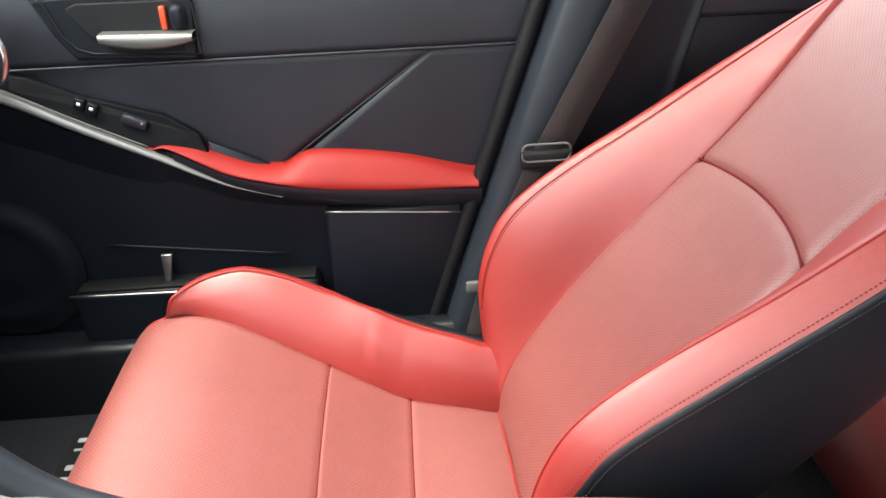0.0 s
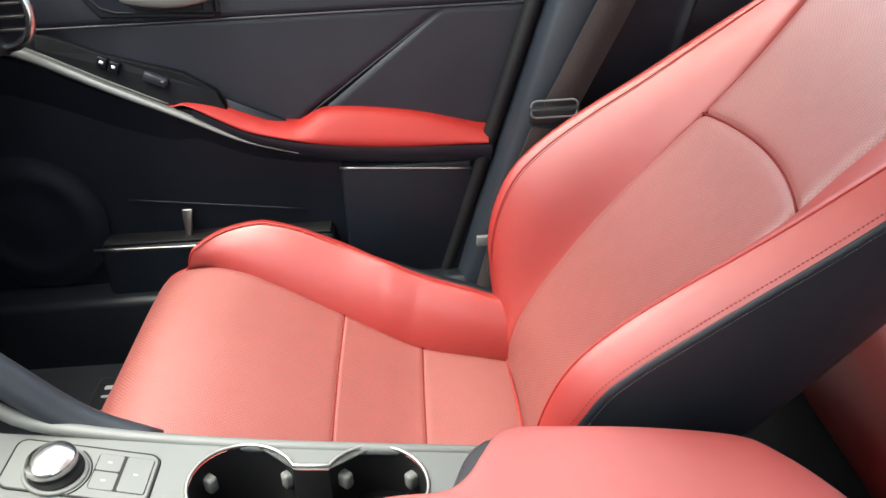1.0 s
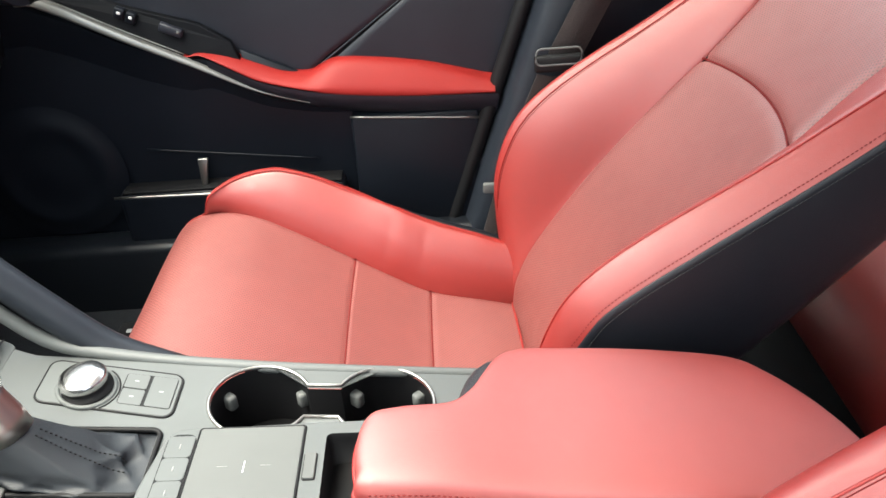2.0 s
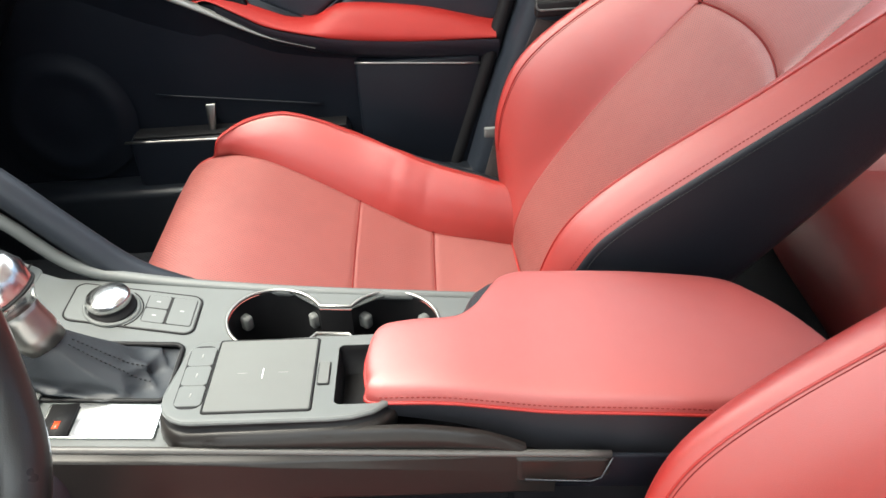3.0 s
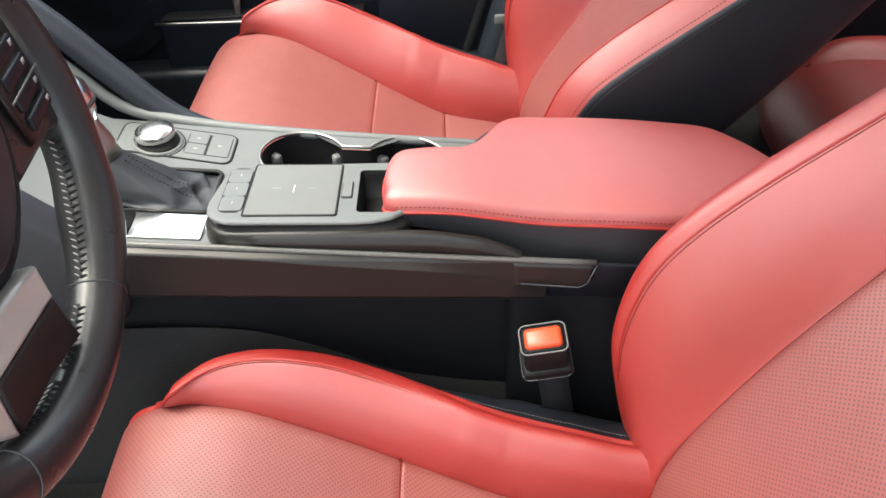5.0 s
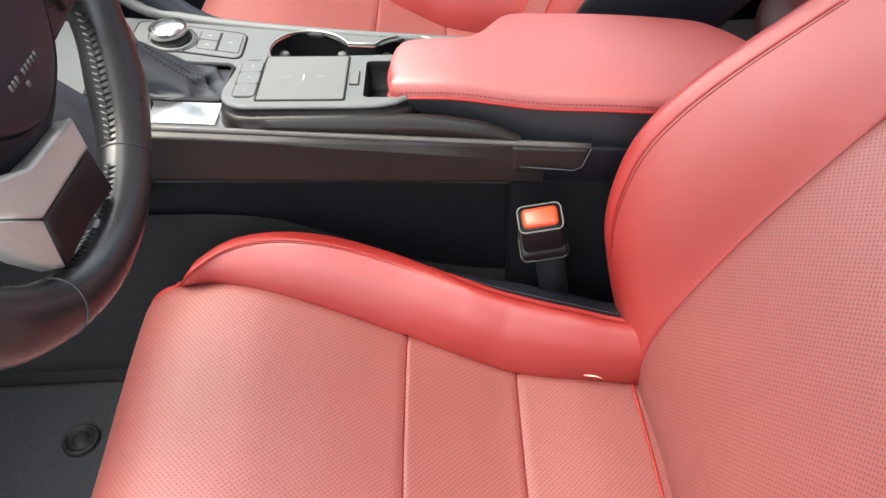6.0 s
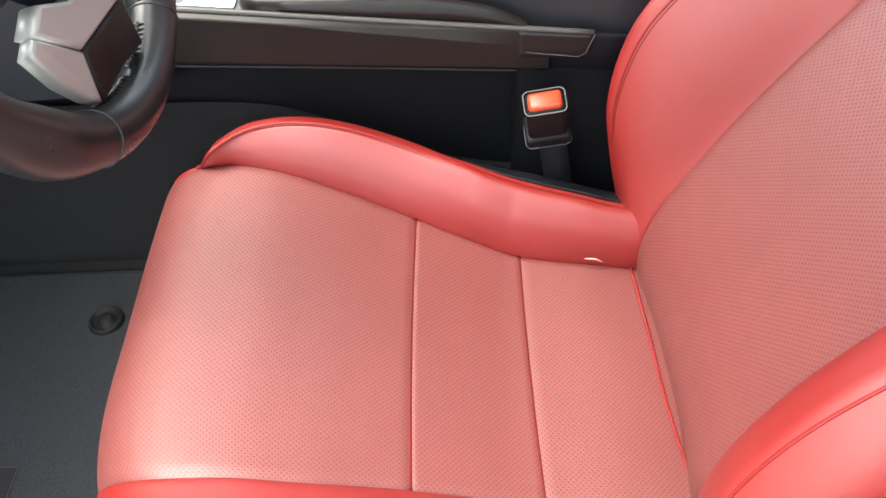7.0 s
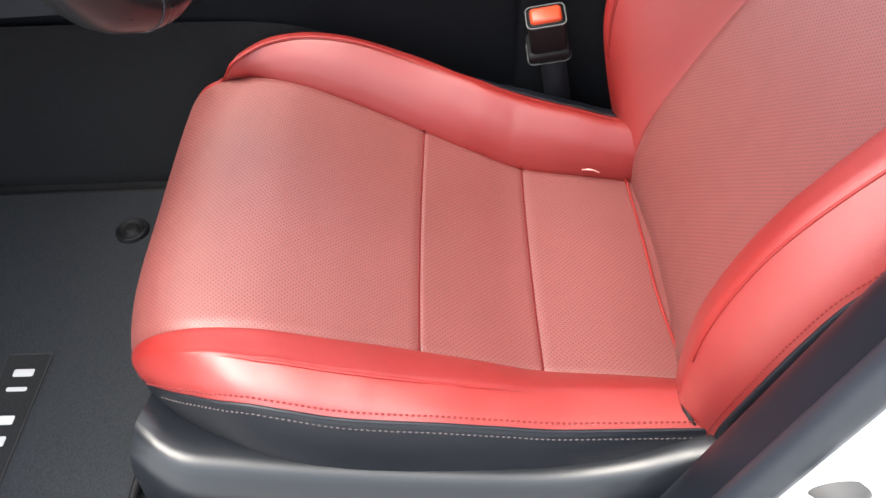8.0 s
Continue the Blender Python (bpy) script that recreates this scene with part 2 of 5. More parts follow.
def prism(outline, lift, bevel=0.003, seg=2):
    """A closed outline of 3D points pushed along lift, its rims rounded."""
    bm = bmesh.new()
    lo = [bm.verts.new(p) for p in outline]
    f = bm.faces.new(lo)
    r = bmesh.ops.extrude_face_region(bm, geom=[f])
    hi = [g for g in r["geom"] if isinstance(g, bmesh.types.BMVert)]
    bmesh.ops.translate(bm, vec=lift, verts=hi)
    bmesh.ops.recalc_face_normals(bm, faces=bm.faces)
    if bevel:
        rims = [e for e in bm.edges if any(len(fc.verts) == len(outline) and len(outline) > 4 for fc in e.link_faces)] or bm.edges[:]
        bmesh.ops.bevel(bm, geom=rims, offset=bevel, segments=seg, affect="EDGES", profile=0.5)
    return bm


def rounded(cx, cy, w, d, r, n=6):
    """Plan outline of a rounded rectangle."""
    out = []
    for sx, sy, a0 in ((1, 1, 0), (-1, 1, 90), (-1, -1, 180), (1, -1, 270)):
        for k in range(n + 1):
            a = radians(a0 + 90 * k / n)
            out.append((cx + sx * (w / 2 - r) + r * math.cos(a), cy + sy * (d / 2 - r) + r * math.sin(a)))
    return out


# ---- front seats ----
# cushion, centre line from under the front lip to the rear: x, z
CUSHION = [(-0.308, 0.205), (-0.327, 0.25), (-0.336, 0.30), (-0.327, 0.352), (-0.300, 0.388), (-0.255, 0.403), (-0.2, 0.397), (-0.143, 0.376),
           (-0.1, 0.357), (-0.054, 0.336), (0.0, 0.313), (0.06, 0.292), (0.142, 0.281), (0.2, 0.272), (0.25, 0.262)]
SEAM_V = [(-0.345, 0.203), (-0.27, 0.199), (-0.143, 0.184), (-0.054, 0.172), (0.0, 0.163), (0.06, 0.152), (0.142, 0.146), (0.25, 0.14)]

# the same on the flatter side towards the driver's door: seam, crest and edge
NEAR_SEAM = [(-0.345, 0.138), (-0.336, 0.147), (-0.305, 0.160), (-0.255, 0.167), (-0.2, 0.165), (-0.143, 0.160), (-0.054, 0.149), (0.06, 0.145), (0.142, 0.147), (0.25, 0.15)]
NEAR_CREST = [(0.18, -0.003), (0.214, 0.002), (0.286, 0.007), (0.357, 0.0105), (0.42, 0.0110), (0.5, 0.0205), (0.57, 0.030), (0.66, 0.039), (0.74, 0.047), (0.8, 0.051), (0.9, 0.057), (1.0, 0.062)]
NEAR_EDGE = [(0.18, -0.004), (0.25, -0.005), (0.286, -0.007), (0.357, -0.010), (0.43, -0.009), (0.5, 0.001), (0.571, 0.014), (0.643, 0.027), (0.714, 0.036), (0.786, 0.043), (0.857, 0.047), (0.93, 0.051), (1.0, 0.054)]
NEAR_OUT = [(0.0, 0.12), (0.18, 0.146), (0.195, 0.164), (0.214, 0.181), (0.25, 0.204), (0.286, 0.221), (0.33, 0.234), (0.4, 0.242), (0.5, 0.245), (0.62, 0.244), (0.75, 0.238), (0.9, 0.232), (1.0, 0.228)]


# the tall bolster beside the console: x, y, z of its piping line and of its outer roll
FAR_PIPE = [(-0.292, 0.178, 0.414), (-0.28, 0.180, 0.421), (-0.26, 0.188, 0.432), (-0.23, 0.206, 0.4405), (-0.20, 0.215, 0.443), (-0.17, 0.217, 0.4425), (-0.14, 0.216, 0.4385), (-0.11, 0.215, 0.430),
            (-0.08, 0.212, 0.419), (-0.05, 0.207, 0.408), (-0.02, 0.199, 0.398), (0.01, 0.189, 0.388), (0.04, 0.183, 0.3765), (0.07, 0.178, 0.367), (0.10, 0.173, 0.360), (0.13, 0.168, 0.354), (0.16, 0.164, 0.346), (0.21, 0.158, 0.337)]
FAR_ROLL = [(-0.292, 0.190, 0.404), (-0.28, 0.197, 0.412), (-0.26, 0.205, 0.428), (-0.23, 0.224, 0.437), (-0.20, 0.233, 0.4385), (-0.17, 0.237, 0.436), (-0.14, 0.239, 0.4295), (-0.11, 0.239, 0.420),
            (-0.08, 0.234, 0.411), (-0.05, 0.226, 0.403), (-0.02, 0.215, 0.395), (0.01, 0.202, 0.3865), (0.04, 0.196, 0.375), (0.07, 0.191, 0.366), (0.10, 0.186, 0.359), (0.13, 0.181, 0.353), (0.16, 0.177, 0.345), (0.21, 0.171, 0.336)]


def on_rows(rows, x):
    return Vector((x, lerp_table([(r[0], r[1]) for r in rows], x), lerp_table([(r[0], r[2]) for r in rows], x)))


def far_edge_line(x):
    """Stitched lower edge of the tall bolster: deep under the roll in front, at the roll itself behind."""
    k = min(1, max(0, (0.02 - x) / 0.09))
    k = k * k * (3 - 2 * k)
    nose = min(1, max(0, (-0.22 - x) / 0.07))
    return on_rows(FAR_ROLL, x) + Vector((0.006 * k * nose, 0.003 + 0.006 * k - 0.010 * nose, -0.003 - 0.030 * k + 0.004 * nose))


def cushion_point(s, v, h=0.0, skew=0.0):
    """Point on the cushion: s front to rear (0 to 1), v across in metres, h above its surface."""
    a, b = spline([(x, 0, z) for x, z in CUSHION], s - 0.004), spline([(x, 0, z) for x, z in CUSHION], s + 0.004)
    p, d = (a + b) / 2, (b - a).normalized()
    up = Vector((-d.z, 0, d.x))
    w = min(abs(v) / 0.2, 1.3)
    front = max(0.0, min(1.0, (-0.1 - p.x) / 0.2))
    if v > 0:
        h += 0.005 * w**3 * math.exp(-(((s - 0.25) / 0.06) ** 2))
    p = p + up * (h + 0.010 * w * w * (1 - 0.5 * front)) + Vector(((0.012 if v > 0 else 0.047) * w**3.2 * front - skew * v * front, 0, 0))
    return Vector((p.x, v, p.z))


def seam_v(s, side=1):
    x = spline([(x, 0, z) for x, z in CUSHION], s).x
    return lerp_table(NEAR_SEAM if side < 0 else SEAM_V, -0.345 if s < 0.143 else x)


@functools.lru_cache(maxsize=None)
def s_at(x):
    """Station of the cushion whose centre line has that x, behind the lip."""
    lo, hi = 0.3, 1.0
    for _ in range(30):
        mid = (lo + hi) / 2
        if spline([(a, 0, b) for a, b in CUSHION], mid).x < x:
            lo = mid
        else:
            hi = mid
    return lo


def soft(t, k=0.06):
    """0 at both ends, 1 between: the tuck of a padded panel at its seams."""
    e = min(t, 1 - t)
    return 1.0 if e >= k else math.sqrt(max(0.0, 1 - (1 - e / k) ** 2))


# backrest, in its own plane: a up along it, n forward from it
BACK_N = [(-0.06, -0.05), (-0.04, -0.032), (-0.02, -0.016), (0.0, -0.003), (0.044, 0.014), (0.1, 0.025), (0.2, 0.037), (0.3, 0.043), (0.43, 0.043), (0.55, 0.043), (0.65, 0.04), (0.72, 0.02), (0.75, -0.01)]
BACK_SEAM = [(-0.06, 0.144), (-0.04, 0.144), (0.05, 0.148), (0.2, 0.146), (0.43, 0.134), (0.5, 0.138), (0.6, 0.158), (0.68, 0.172), (0.75, 0.175)]
BACK_CREST = [(-0.04, -0.035), (-0.01, 0.012), (0.0, 0.028), (0.04, 0.072), (0.09, 0.118), (0.15, 0.148), (0.2, 0.156), (0.27, 0.146), (0.39, 0.112), (0.46, 0.094), (0.55, 0.07), (0.65, 0.042), (0.72, 0.012), (0.75, -0.012)]
BACK_EDGE = [(-0.04, -0.045), (0.0, 0.012), (0.03, 0.045), (0.09, 0.088), (0.15, 0.118), (0.2, 0.13), (0.3, 0.112), (0.43, 0.08), (0.55, 0.052), (0.65, 0.026), (0.72, -0.005), (0.75, -0.02)]
CREST_V = [(-0.04, 0.205), (0.1, 0.214), (0.3, 0.216), (0.5, 0.21), (0.65, 0.196), (0.75, 0.18)]
EDGE_V = [(-0.04, 0.222), (0.1, 0.24), (0.3, 0.246), (0.5, 0.24), (0.65, 0.222), (0.75, 0.2)]


def line(pts, bow=0.0, n=40):
    return [spline(pts, i / n) for i in range(n + 1)]


def front_seat(place, tilt, recline, hinge, swell, worn, skew, label):
    """A bolstered bucket seat in red and black leather, built round y = 0 and put at place."""
    seat = empty("car_seat")
    turn = Matrix.Translation((0.2, 0, 0.29)) @ Matrix.Rotation(radians(tilt), 4, "Y") @ Matrix.Translation((-0.2, 0, -0.29))
    ca, sa = math.sin(radians(recline)), math.cos(radians(recline))

    def C(s, v, h=0.0):
        return turn @ cushion_point(s, v, h, skew)

    def B(a, v, n):
        return Vector((hinge[0] + a * ca - n * sa, v, hinge[1] + a * sa + n * ca))

    def crest_n(a, side):
        n0 = lerp_table(BACK_N, a) + 0.014
        return n0 + (lerp_table(BACK_CREST, a) - n0) * (worn if side < 0 else 1)

    def edge_n(a, side):
        e = lerp_table(BACK_EDGE, a)
        if side < 0 and worn == 1.0:
            e = max(e, min(e + 0.036 * math.exp(-(((a - 0.05) / 0.07) ** 2)), lerp_table(BACK_CREST, a) - 0.008))
        if side > 0:
            return e - 0.026 * min(1, max(0, (a + 0.02) / 0.08))
        return e * (0.35 + 0.65 * worn) if e > 0 else e

    sA, sB, sC = s_at(-0.054), s_at(0.06), 0.985
    cushion = empty("seat_cushion")
    cushion.parent = seat
    # perforated centre panels, tucked at each seam
    for name, s0, s1 in (("front_panel", 0.0, sA), ("middle_panel", sA, sB), ("rear_panel", sB, sC)):
        def f(u, w, s0=s0, s1=s1):
            lean = 0.010 * (2 * w - 1) ** 2
            s = s0 + (s1 - s0) * u
            v = -seam_v(s, -1) + (seam_v(s) + seam_v(s, -1)) * w
            puff = 0.003 * (soft(w, 0.03) - 1)
            length = (s1 - s0) * 0.75
            e = min(u if s0 > 0 else 1, (1 - u)) * length
            puff += 0.0016 * (min(1, math.sqrt(max(0, 1 - (1 - min(e / 0.004, 1)) ** 2))) - 1)
            if s0 == sB:
                puff += 0.002 * math.sin(math.pi * u) * soft(w, 0.3)
            return C(s, v, puff)
        part(name, sheet(f, 90 if name == "front_panel" else 36, 60), PERF, cushion, "perforated red leather seat panel")
    # tall bolster on the inner side, its nose tucked into the corner of the panel
    def nose(x, p, dy, dz):
        k = min(1, max(0, (x + 0.292) / 0.036))
        k = k * k * (3 - 2 * k)
        q = min(0.985, s_at(max(x, -0.296)))
        S = cushion_point(q, seam_v(q), -0.003, skew)
        return (S + Vector((0, dy, dz))).lerp(p + Vector((0, swell[0], swell[1])) * min(1, max(0, (x + 0.30) / 0.13)), k)

    pipe_at = lambda x: nose(x, on_rows(FAR_PIPE, x), 0.003, 0.001)
    roll_at = lambda x: nose(x, on_rows(FAR_ROLL, x), 0.014, -0.006)
    edge_at = lambda x: nose(x, far_edge_line(x), 0.017, -0.032)

    def far(u, w):
        x = -0.29 + 0.50 * u
        q = min(0.985, s_at(max(x, -0.296)))
        S = cushion_point(q, seam_v(q), -0.003, skew)
        P, L, E = pipe_at(x), roll_at(x), edge_at(x)
        d = P - S
        n = Vector((0, -d.z, d.y)).normalized() * min(0.008, 0.12 * d.length)
        p = spline([S, S + d * 0.10 + n * 0.35, S + d * 0.32 + n * 0.85, S + d * 0.6 + n, S + d * 0.86 + n * 0.55, P, P.lerp(L, 0.6) + Vector((0, 0, 0.0025)), L, L.lerp(E, 0.55) + Vector((0, 0.004, 0.002)), E], w)
        m = math.sin(math.pi * min(1, w * 1.7))
        p.z += m * (0.0011 * math.sin(58 * x + 6 * w) * math.exp(-(((x - 0.06) / 0.09) ** 2)) - 0.0022 * math.exp(-(((x + 0.02 - 0.05 * w) / 0.010) ** 2)) - 0.0018 * math.exp(-(((x - 0.035 - 0.04 * w) / 0.008) ** 2)))
        return turn @ p
    xs_far = [-0.283 + 0.485 * i / 160 for i in range(161)]
    bol = part("bolster", sheet(far, 130, 60), RED, cushion, "smooth red leather side bolster")
    run = [x for x in xs_far if x < -0.02]
    part("piping", tube([turn @ (pipe_at(x) + Vector((0, 0.001, 0.0002))) for x in run], [0.0019 * min(1, 0.3 + i / 10, (len(run) - 1 - i) / 26) + 0.0001 for i in range(len(run))], 7), PIPE, bol)
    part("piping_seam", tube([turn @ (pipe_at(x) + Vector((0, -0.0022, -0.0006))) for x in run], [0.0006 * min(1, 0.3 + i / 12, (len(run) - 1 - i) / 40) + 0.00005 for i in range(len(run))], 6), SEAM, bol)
    part("edge_stitching", stitches([turn @ (edge_at(x).lerp(roll_at(x), 0.35) + Vector((0, -0.0035, 0.0025))) for x in xs_far if x > -0.06]), RTHREAD, bol)

    def skirt_far(u, w):
        x = -0.29 + 0.50 * u
        E = edge_at(x)
        flare = 0.034 * min(1, max(0, (x + 0.05) / 0.12))
        q = spline([(0, 0, 0), (0.35 * flare + 0.002, -0.001, 0), (0.8 * flare + 0.004, -0.006, 0), (flare + 0.006, -0.022, 0), (flare + 0.004, -0.05, 0), (flare, -0.11, 0)], w)
        return turn @ Vector((E.x + 0.03 * w * (1 - u) ** 3, E.y + q.x, max(E.z + q.y, 0.215)))
    skirt = part("skirt", sheet(skirt_far, 90, 20), BLACK, cushion, "black leather lower skirt")
    part("skirt_stitching", stitches([Vector(skirt_far((x + 0.29) / 0.50, 0.16)) + Vector((0, 0, 0.0006)) for x in xs_far if x > -0.03]), THREAD, skirt)
    part("front_corner", sheet(lambda u, w: C(0.36 * u, seam_v(0.36 * u) + 0.019 * w * (1 - u ** 4), -0.003 + 0.002 * math.sin(math.pi * w) - 0.010 * w ** 3), 40, 10), RED, cushion)
    part("corner_gusset", sheet(lambda u, w: C(0.36 * (1 - u), seam_v(0.36 * (1 - u)) + 0.019 * (1 - (1 - u) ** 4), -0.013).lerp(Vector(skirt_far(0.0, u)), w), 20, 8, flip=True), BLACK, cushion)

    # low bolster on the door side
    S0, ridge = 0.182, 0.032
    out, edge, crest = (lambda s: lerp_table(NEAR_OUT, s)), (lambda s: lerp_table(NEAR_EDGE, s)), (lambda s: lerp_table(NEAR_CREST, s))

    def low(u, w):
        s = S0 + u * (0.985 - S0)
        vs, hp, he, ve = seam_v(s, -1), crest(s), edge(s), out(s)
        vc = vs + (ve - vs) * (1 - ridge / max(ve - vs, ridge * 1.8))
        pts = [(vs, -0.003, 0), (vs + 0.12 * (vc - vs), 0.001 + hp * 0.24, 0), (vs + 0.45 * (vc - vs), hp * 0.64, 0), (vs + 0.8 * (vc - vs), hp * 0.93, 0), (vc, hp, 0),
               (ve - 0.375 * min(ridge, ve - vc), (hp * 1.2 + he) / 2.2, 0), (ve, he, 0)]
        q = spline(pts, w)
        wr = 0.0012 * math.sin(46 * s + 5 * w) * math.sin(math.pi * w) * math.sin(math.pi * min(1, max(0, (s - 0.55) / 0.4)))
        return C(s, -q.x, q.y + wr)
    bol = part("bolster", sheet(low, 120, 34, flip=True), RED, cushion, "smooth red leather side bolster")
    run = [0.37 + 0.37 * i / 90 for i in range(91)]
    part("piping", tube([C(s, ridge - out(s), crest(s) + 0.0004) for s in run], [0.0015 * min(1, i / 12, (90 - i) / 30) + 0.0001 for i in range(91)], 7), PIPE, bol)
    hem = [S0 + 0.055 + (0.925 - S0) * i / 120 for i in range(121)]
    part("edge_stitching", stitches([C(s, 0.0012 - out(s), edge(s) + 0.0075) for s in hem], 0.0030, 0.0017, 0.0009), RTHREAD, bol)

    def skirt_near(u, w):
        s = S0 + u * (0.985 - S0)
        p = C(s, -out(s) - spline([(0.0, 0, 0), (0.004, 0, 0), (0.0065, 0, 0), (0.002, 0, 0)], w).x, edge(s))
        drop = spline([(0, 0, 0), (0.006, 0, 0), (0.045, 0, 0), (0.11, 0, 0)], w).x
        return Vector((p.x + drop * 0.15 * (1 - u), p.y, max(p.z - drop, 0.2)))
    skirt = part("skirt", sheet(skirt_near, 90, 12, flip=True), BLACK, cushion, "black leather lower skirt")
    part("skirt_piping", tube([C(s, -out(s) - 0.0015, edge(s) - 0.0008) for s in hem], 0.0018, 7), BLACK, skirt)
    part("corner_gusset", sheet(lambda u, w: C(S0 * (1 - u), -seam_v(S0 * (1 - u), -1), -0.006).lerp(Vector(skirt_near(0.0, u)), w), 20, 8), BLACK, cushion)
    part("skirt_stitching", stitches([C(s, -out(s) - 0.0045, edge(s)) - Vector((0, 0, 0.0085)) for s in hem], 0.0030, 0.0017, 0.0009), THREAD, skirt)
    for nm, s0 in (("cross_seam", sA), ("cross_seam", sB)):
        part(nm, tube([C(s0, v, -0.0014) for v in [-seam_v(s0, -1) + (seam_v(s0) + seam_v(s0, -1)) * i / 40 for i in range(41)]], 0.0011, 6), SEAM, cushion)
    part("seam_welt", tube([C(0.913 + 0.012 * (v / 0.14) ** 2 * (1 if v < 0 else -0.6), v, 0.0030) for v in [-0.143 + 0.283 * i / 30 for i in range(31)]], 0.0016, 7), PIPE, cushion)
    part("end_gusset", tube([turn @ Vector(p) for p in ((0.166, -0.203, 0.349), (0.169, -0.214, 0.345), (0.173, -0.228, 0.336), (0.181, -0.238, 0.322), (0.190, -0.240, 0.295))], [0.002, 0.0040, 0.0050, 0.0060, 0.005], 8), RUBBER, cushion, "black gusset beside the backrest")
    # hard side covers and plinth
    for side in (-1, 1):
        def f(u, w, side=side):
            x = -0.283 + 0.511 * u
            top = lerp_table([(-0.28, 0.360), (-0.25, 0.346), (-0.2, 0.335), (-0.12, 0.320), (-0.03, 0.308), (0.06, 0.302), (0.12, 0.312), (0.17, 0.332), (0.23, 0.35)] if side < 0 else [(-0.28, 0.360), (-0.25, 0.346), (-0.2, 0.335), (-0.12, 0.310), (-0.03, 0.285), (0.06, 0.27), (0.23, 0.26)], x)
            q = spline([(0.203, top - 0.012, 0), (0.247, top, 0), (0.262, top - 0.012, 0), (0.271, top - 0.032, 0), (0.272, 0.26, 0), (0.262, 0.165, 0)], w)
            k = (1 - min(1, u / 0.1)) ** 2
            return turn @ Vector((x - 0.02 * k * w, side * (q.x - 0.03 * k), q.y - 0.012 * k))
        part("side_cover", sheet(f, 50, 16, flip=side < 0), COVER, seat, "satin black plastic seat side cover")
    part("seat_base", box(-0.26, 0.26, -0.22, 0.22, 0.175, 0.27, 0.01), TRIM, seat)

    back = empty("seat_back")
    back.parent = seat
    for name, a0, a1 in (("lumbar_panel", -0.055, 0.425), ("shoulder_panel", 0.425, 0.75)):
        def f(u, w, a0=a0, a1=a1, name=name):
            v1 = 2 * w - 1
            arch = -0.020 * abs(v1) ** 2.0
            lo = a0 + (arch if name == "shoulder_panel" else 0)
            hi = a1 + (arch if name == "lumbar_panel" else 0)
            a = lo + (hi - lo) * u
            vs = lerp_table(BACK_SEAM, a)
            e = min((1 - u) if name == "lumbar_panel" else u, 1) * (a1 - a0)
            puff = 0.0085 * (soft(w, 0.07) - 1) + 0.0060 * (math.sqrt(max(0, 1 - (1 - min(e / 0.020, 1)) ** 2)) - 1)
            n = lerp_table(BACK_N, a) + 0.014 * v1 * v1 + puff
            return B(a, v1 * vs, n)
        part(name, sheet(f, 70, 56), PERF, back, "perforated red leather back panel")
    full = 0.020 if worn < 1 else 0.0  # the driver's outer bolster is fuller
    crest_v = lambda a, side: lerp_table(CREST_V, a) + (0.3 * full if side < 0 else 0.0)
    edge_v = lambda a, side: lerp_table(EDGE_V, a) + (full * lerp_table([(0.0, 0.45), (0.12, 0.85), (0.3, 0.7)], a) if side < 0 else 0.0)
    top_n = lambda a, side: crest_n(a, side) + (0.8 * full if side < 0 else 0.0)
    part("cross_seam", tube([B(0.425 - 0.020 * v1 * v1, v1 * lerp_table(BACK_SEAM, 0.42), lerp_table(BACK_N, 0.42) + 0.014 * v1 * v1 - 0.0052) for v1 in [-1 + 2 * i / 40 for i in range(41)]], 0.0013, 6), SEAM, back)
    for side in (-1, 1):
        def f(u, w, side=side):
            a = -0.04 + 0.79 * u
            vs = lerp_table(BACK_SEAM, a)
            n0 = lerp_table(BACK_N, a) + 0.014
            nc, ne = top_n(a, side), edge_n(a, side)
            vc, ve = crest_v(a, side), edge_v(a, side)
            pts = [(vs, n0 - 0.008, 0), (vs + 0.005, n0 + 0.000, 0), (vs + (vc - vs) * 0.42, n0 + (nc - n0) * (0.55 if side > 0 else 0.45 + 16 * full), 0), (vs + (vc - vs) * 0.8, n0 + (nc - n0) * (0.93 if side > 0 else 0.88 + 6 * full), 0),
                   (vc, nc, 0), (vc + (ve - vc) * 0.6, nc + (ne - nc) * (0.28 if side > 0 else 0.45), 0), (ve, ne, 0)]
            q = spline(pts, w)
            return B(a, side * q.x, q.y)
        bol = part("back_bolster", sheet(f, 90, 36, flip=side > 0), RED, back, "smooth red leather back bolster")
        aa = [0.0 + 0.7 * i / 120 for i in range(121)]
        k_v, k_n = (0.80, 0.93) if side > 0 else (1.0, 1.0)
        base_n = lambda a: lerp_table(BACK_N, a) + 0.014
        on_v = lambda a, k: side * (lerp_table(BACK_SEAM, a) + (crest_v(a, side) - lerp_table(BACK_SEAM, a)) * k)
        on_n = lambda a, k: base_n(a) + (top_n(a, side) - base_n(a)) * k
        part("piping", tube([B(a, on_v(a, k_v), on_n(a, k_n) + 0.0002) for a in aa[10:]], 0.0012, 7, up=(0, 1, 0.2)), PIPE, bol)
        if side > 0:
            part("piping_seam", tube([B(a, on_v(a, 0.77), on_n(a, 0.905) + 0.0000) for a in aa[12:]], 0.0005, 6, up=(0, 1, 0.2)), SEAM, bol)
        part("edge_stitching", stitches([B(a, side * (edge_v(a, side) + 0.0004), edge_n(a, side) + 0.007) for a in aa]), RTHREAD, bol)

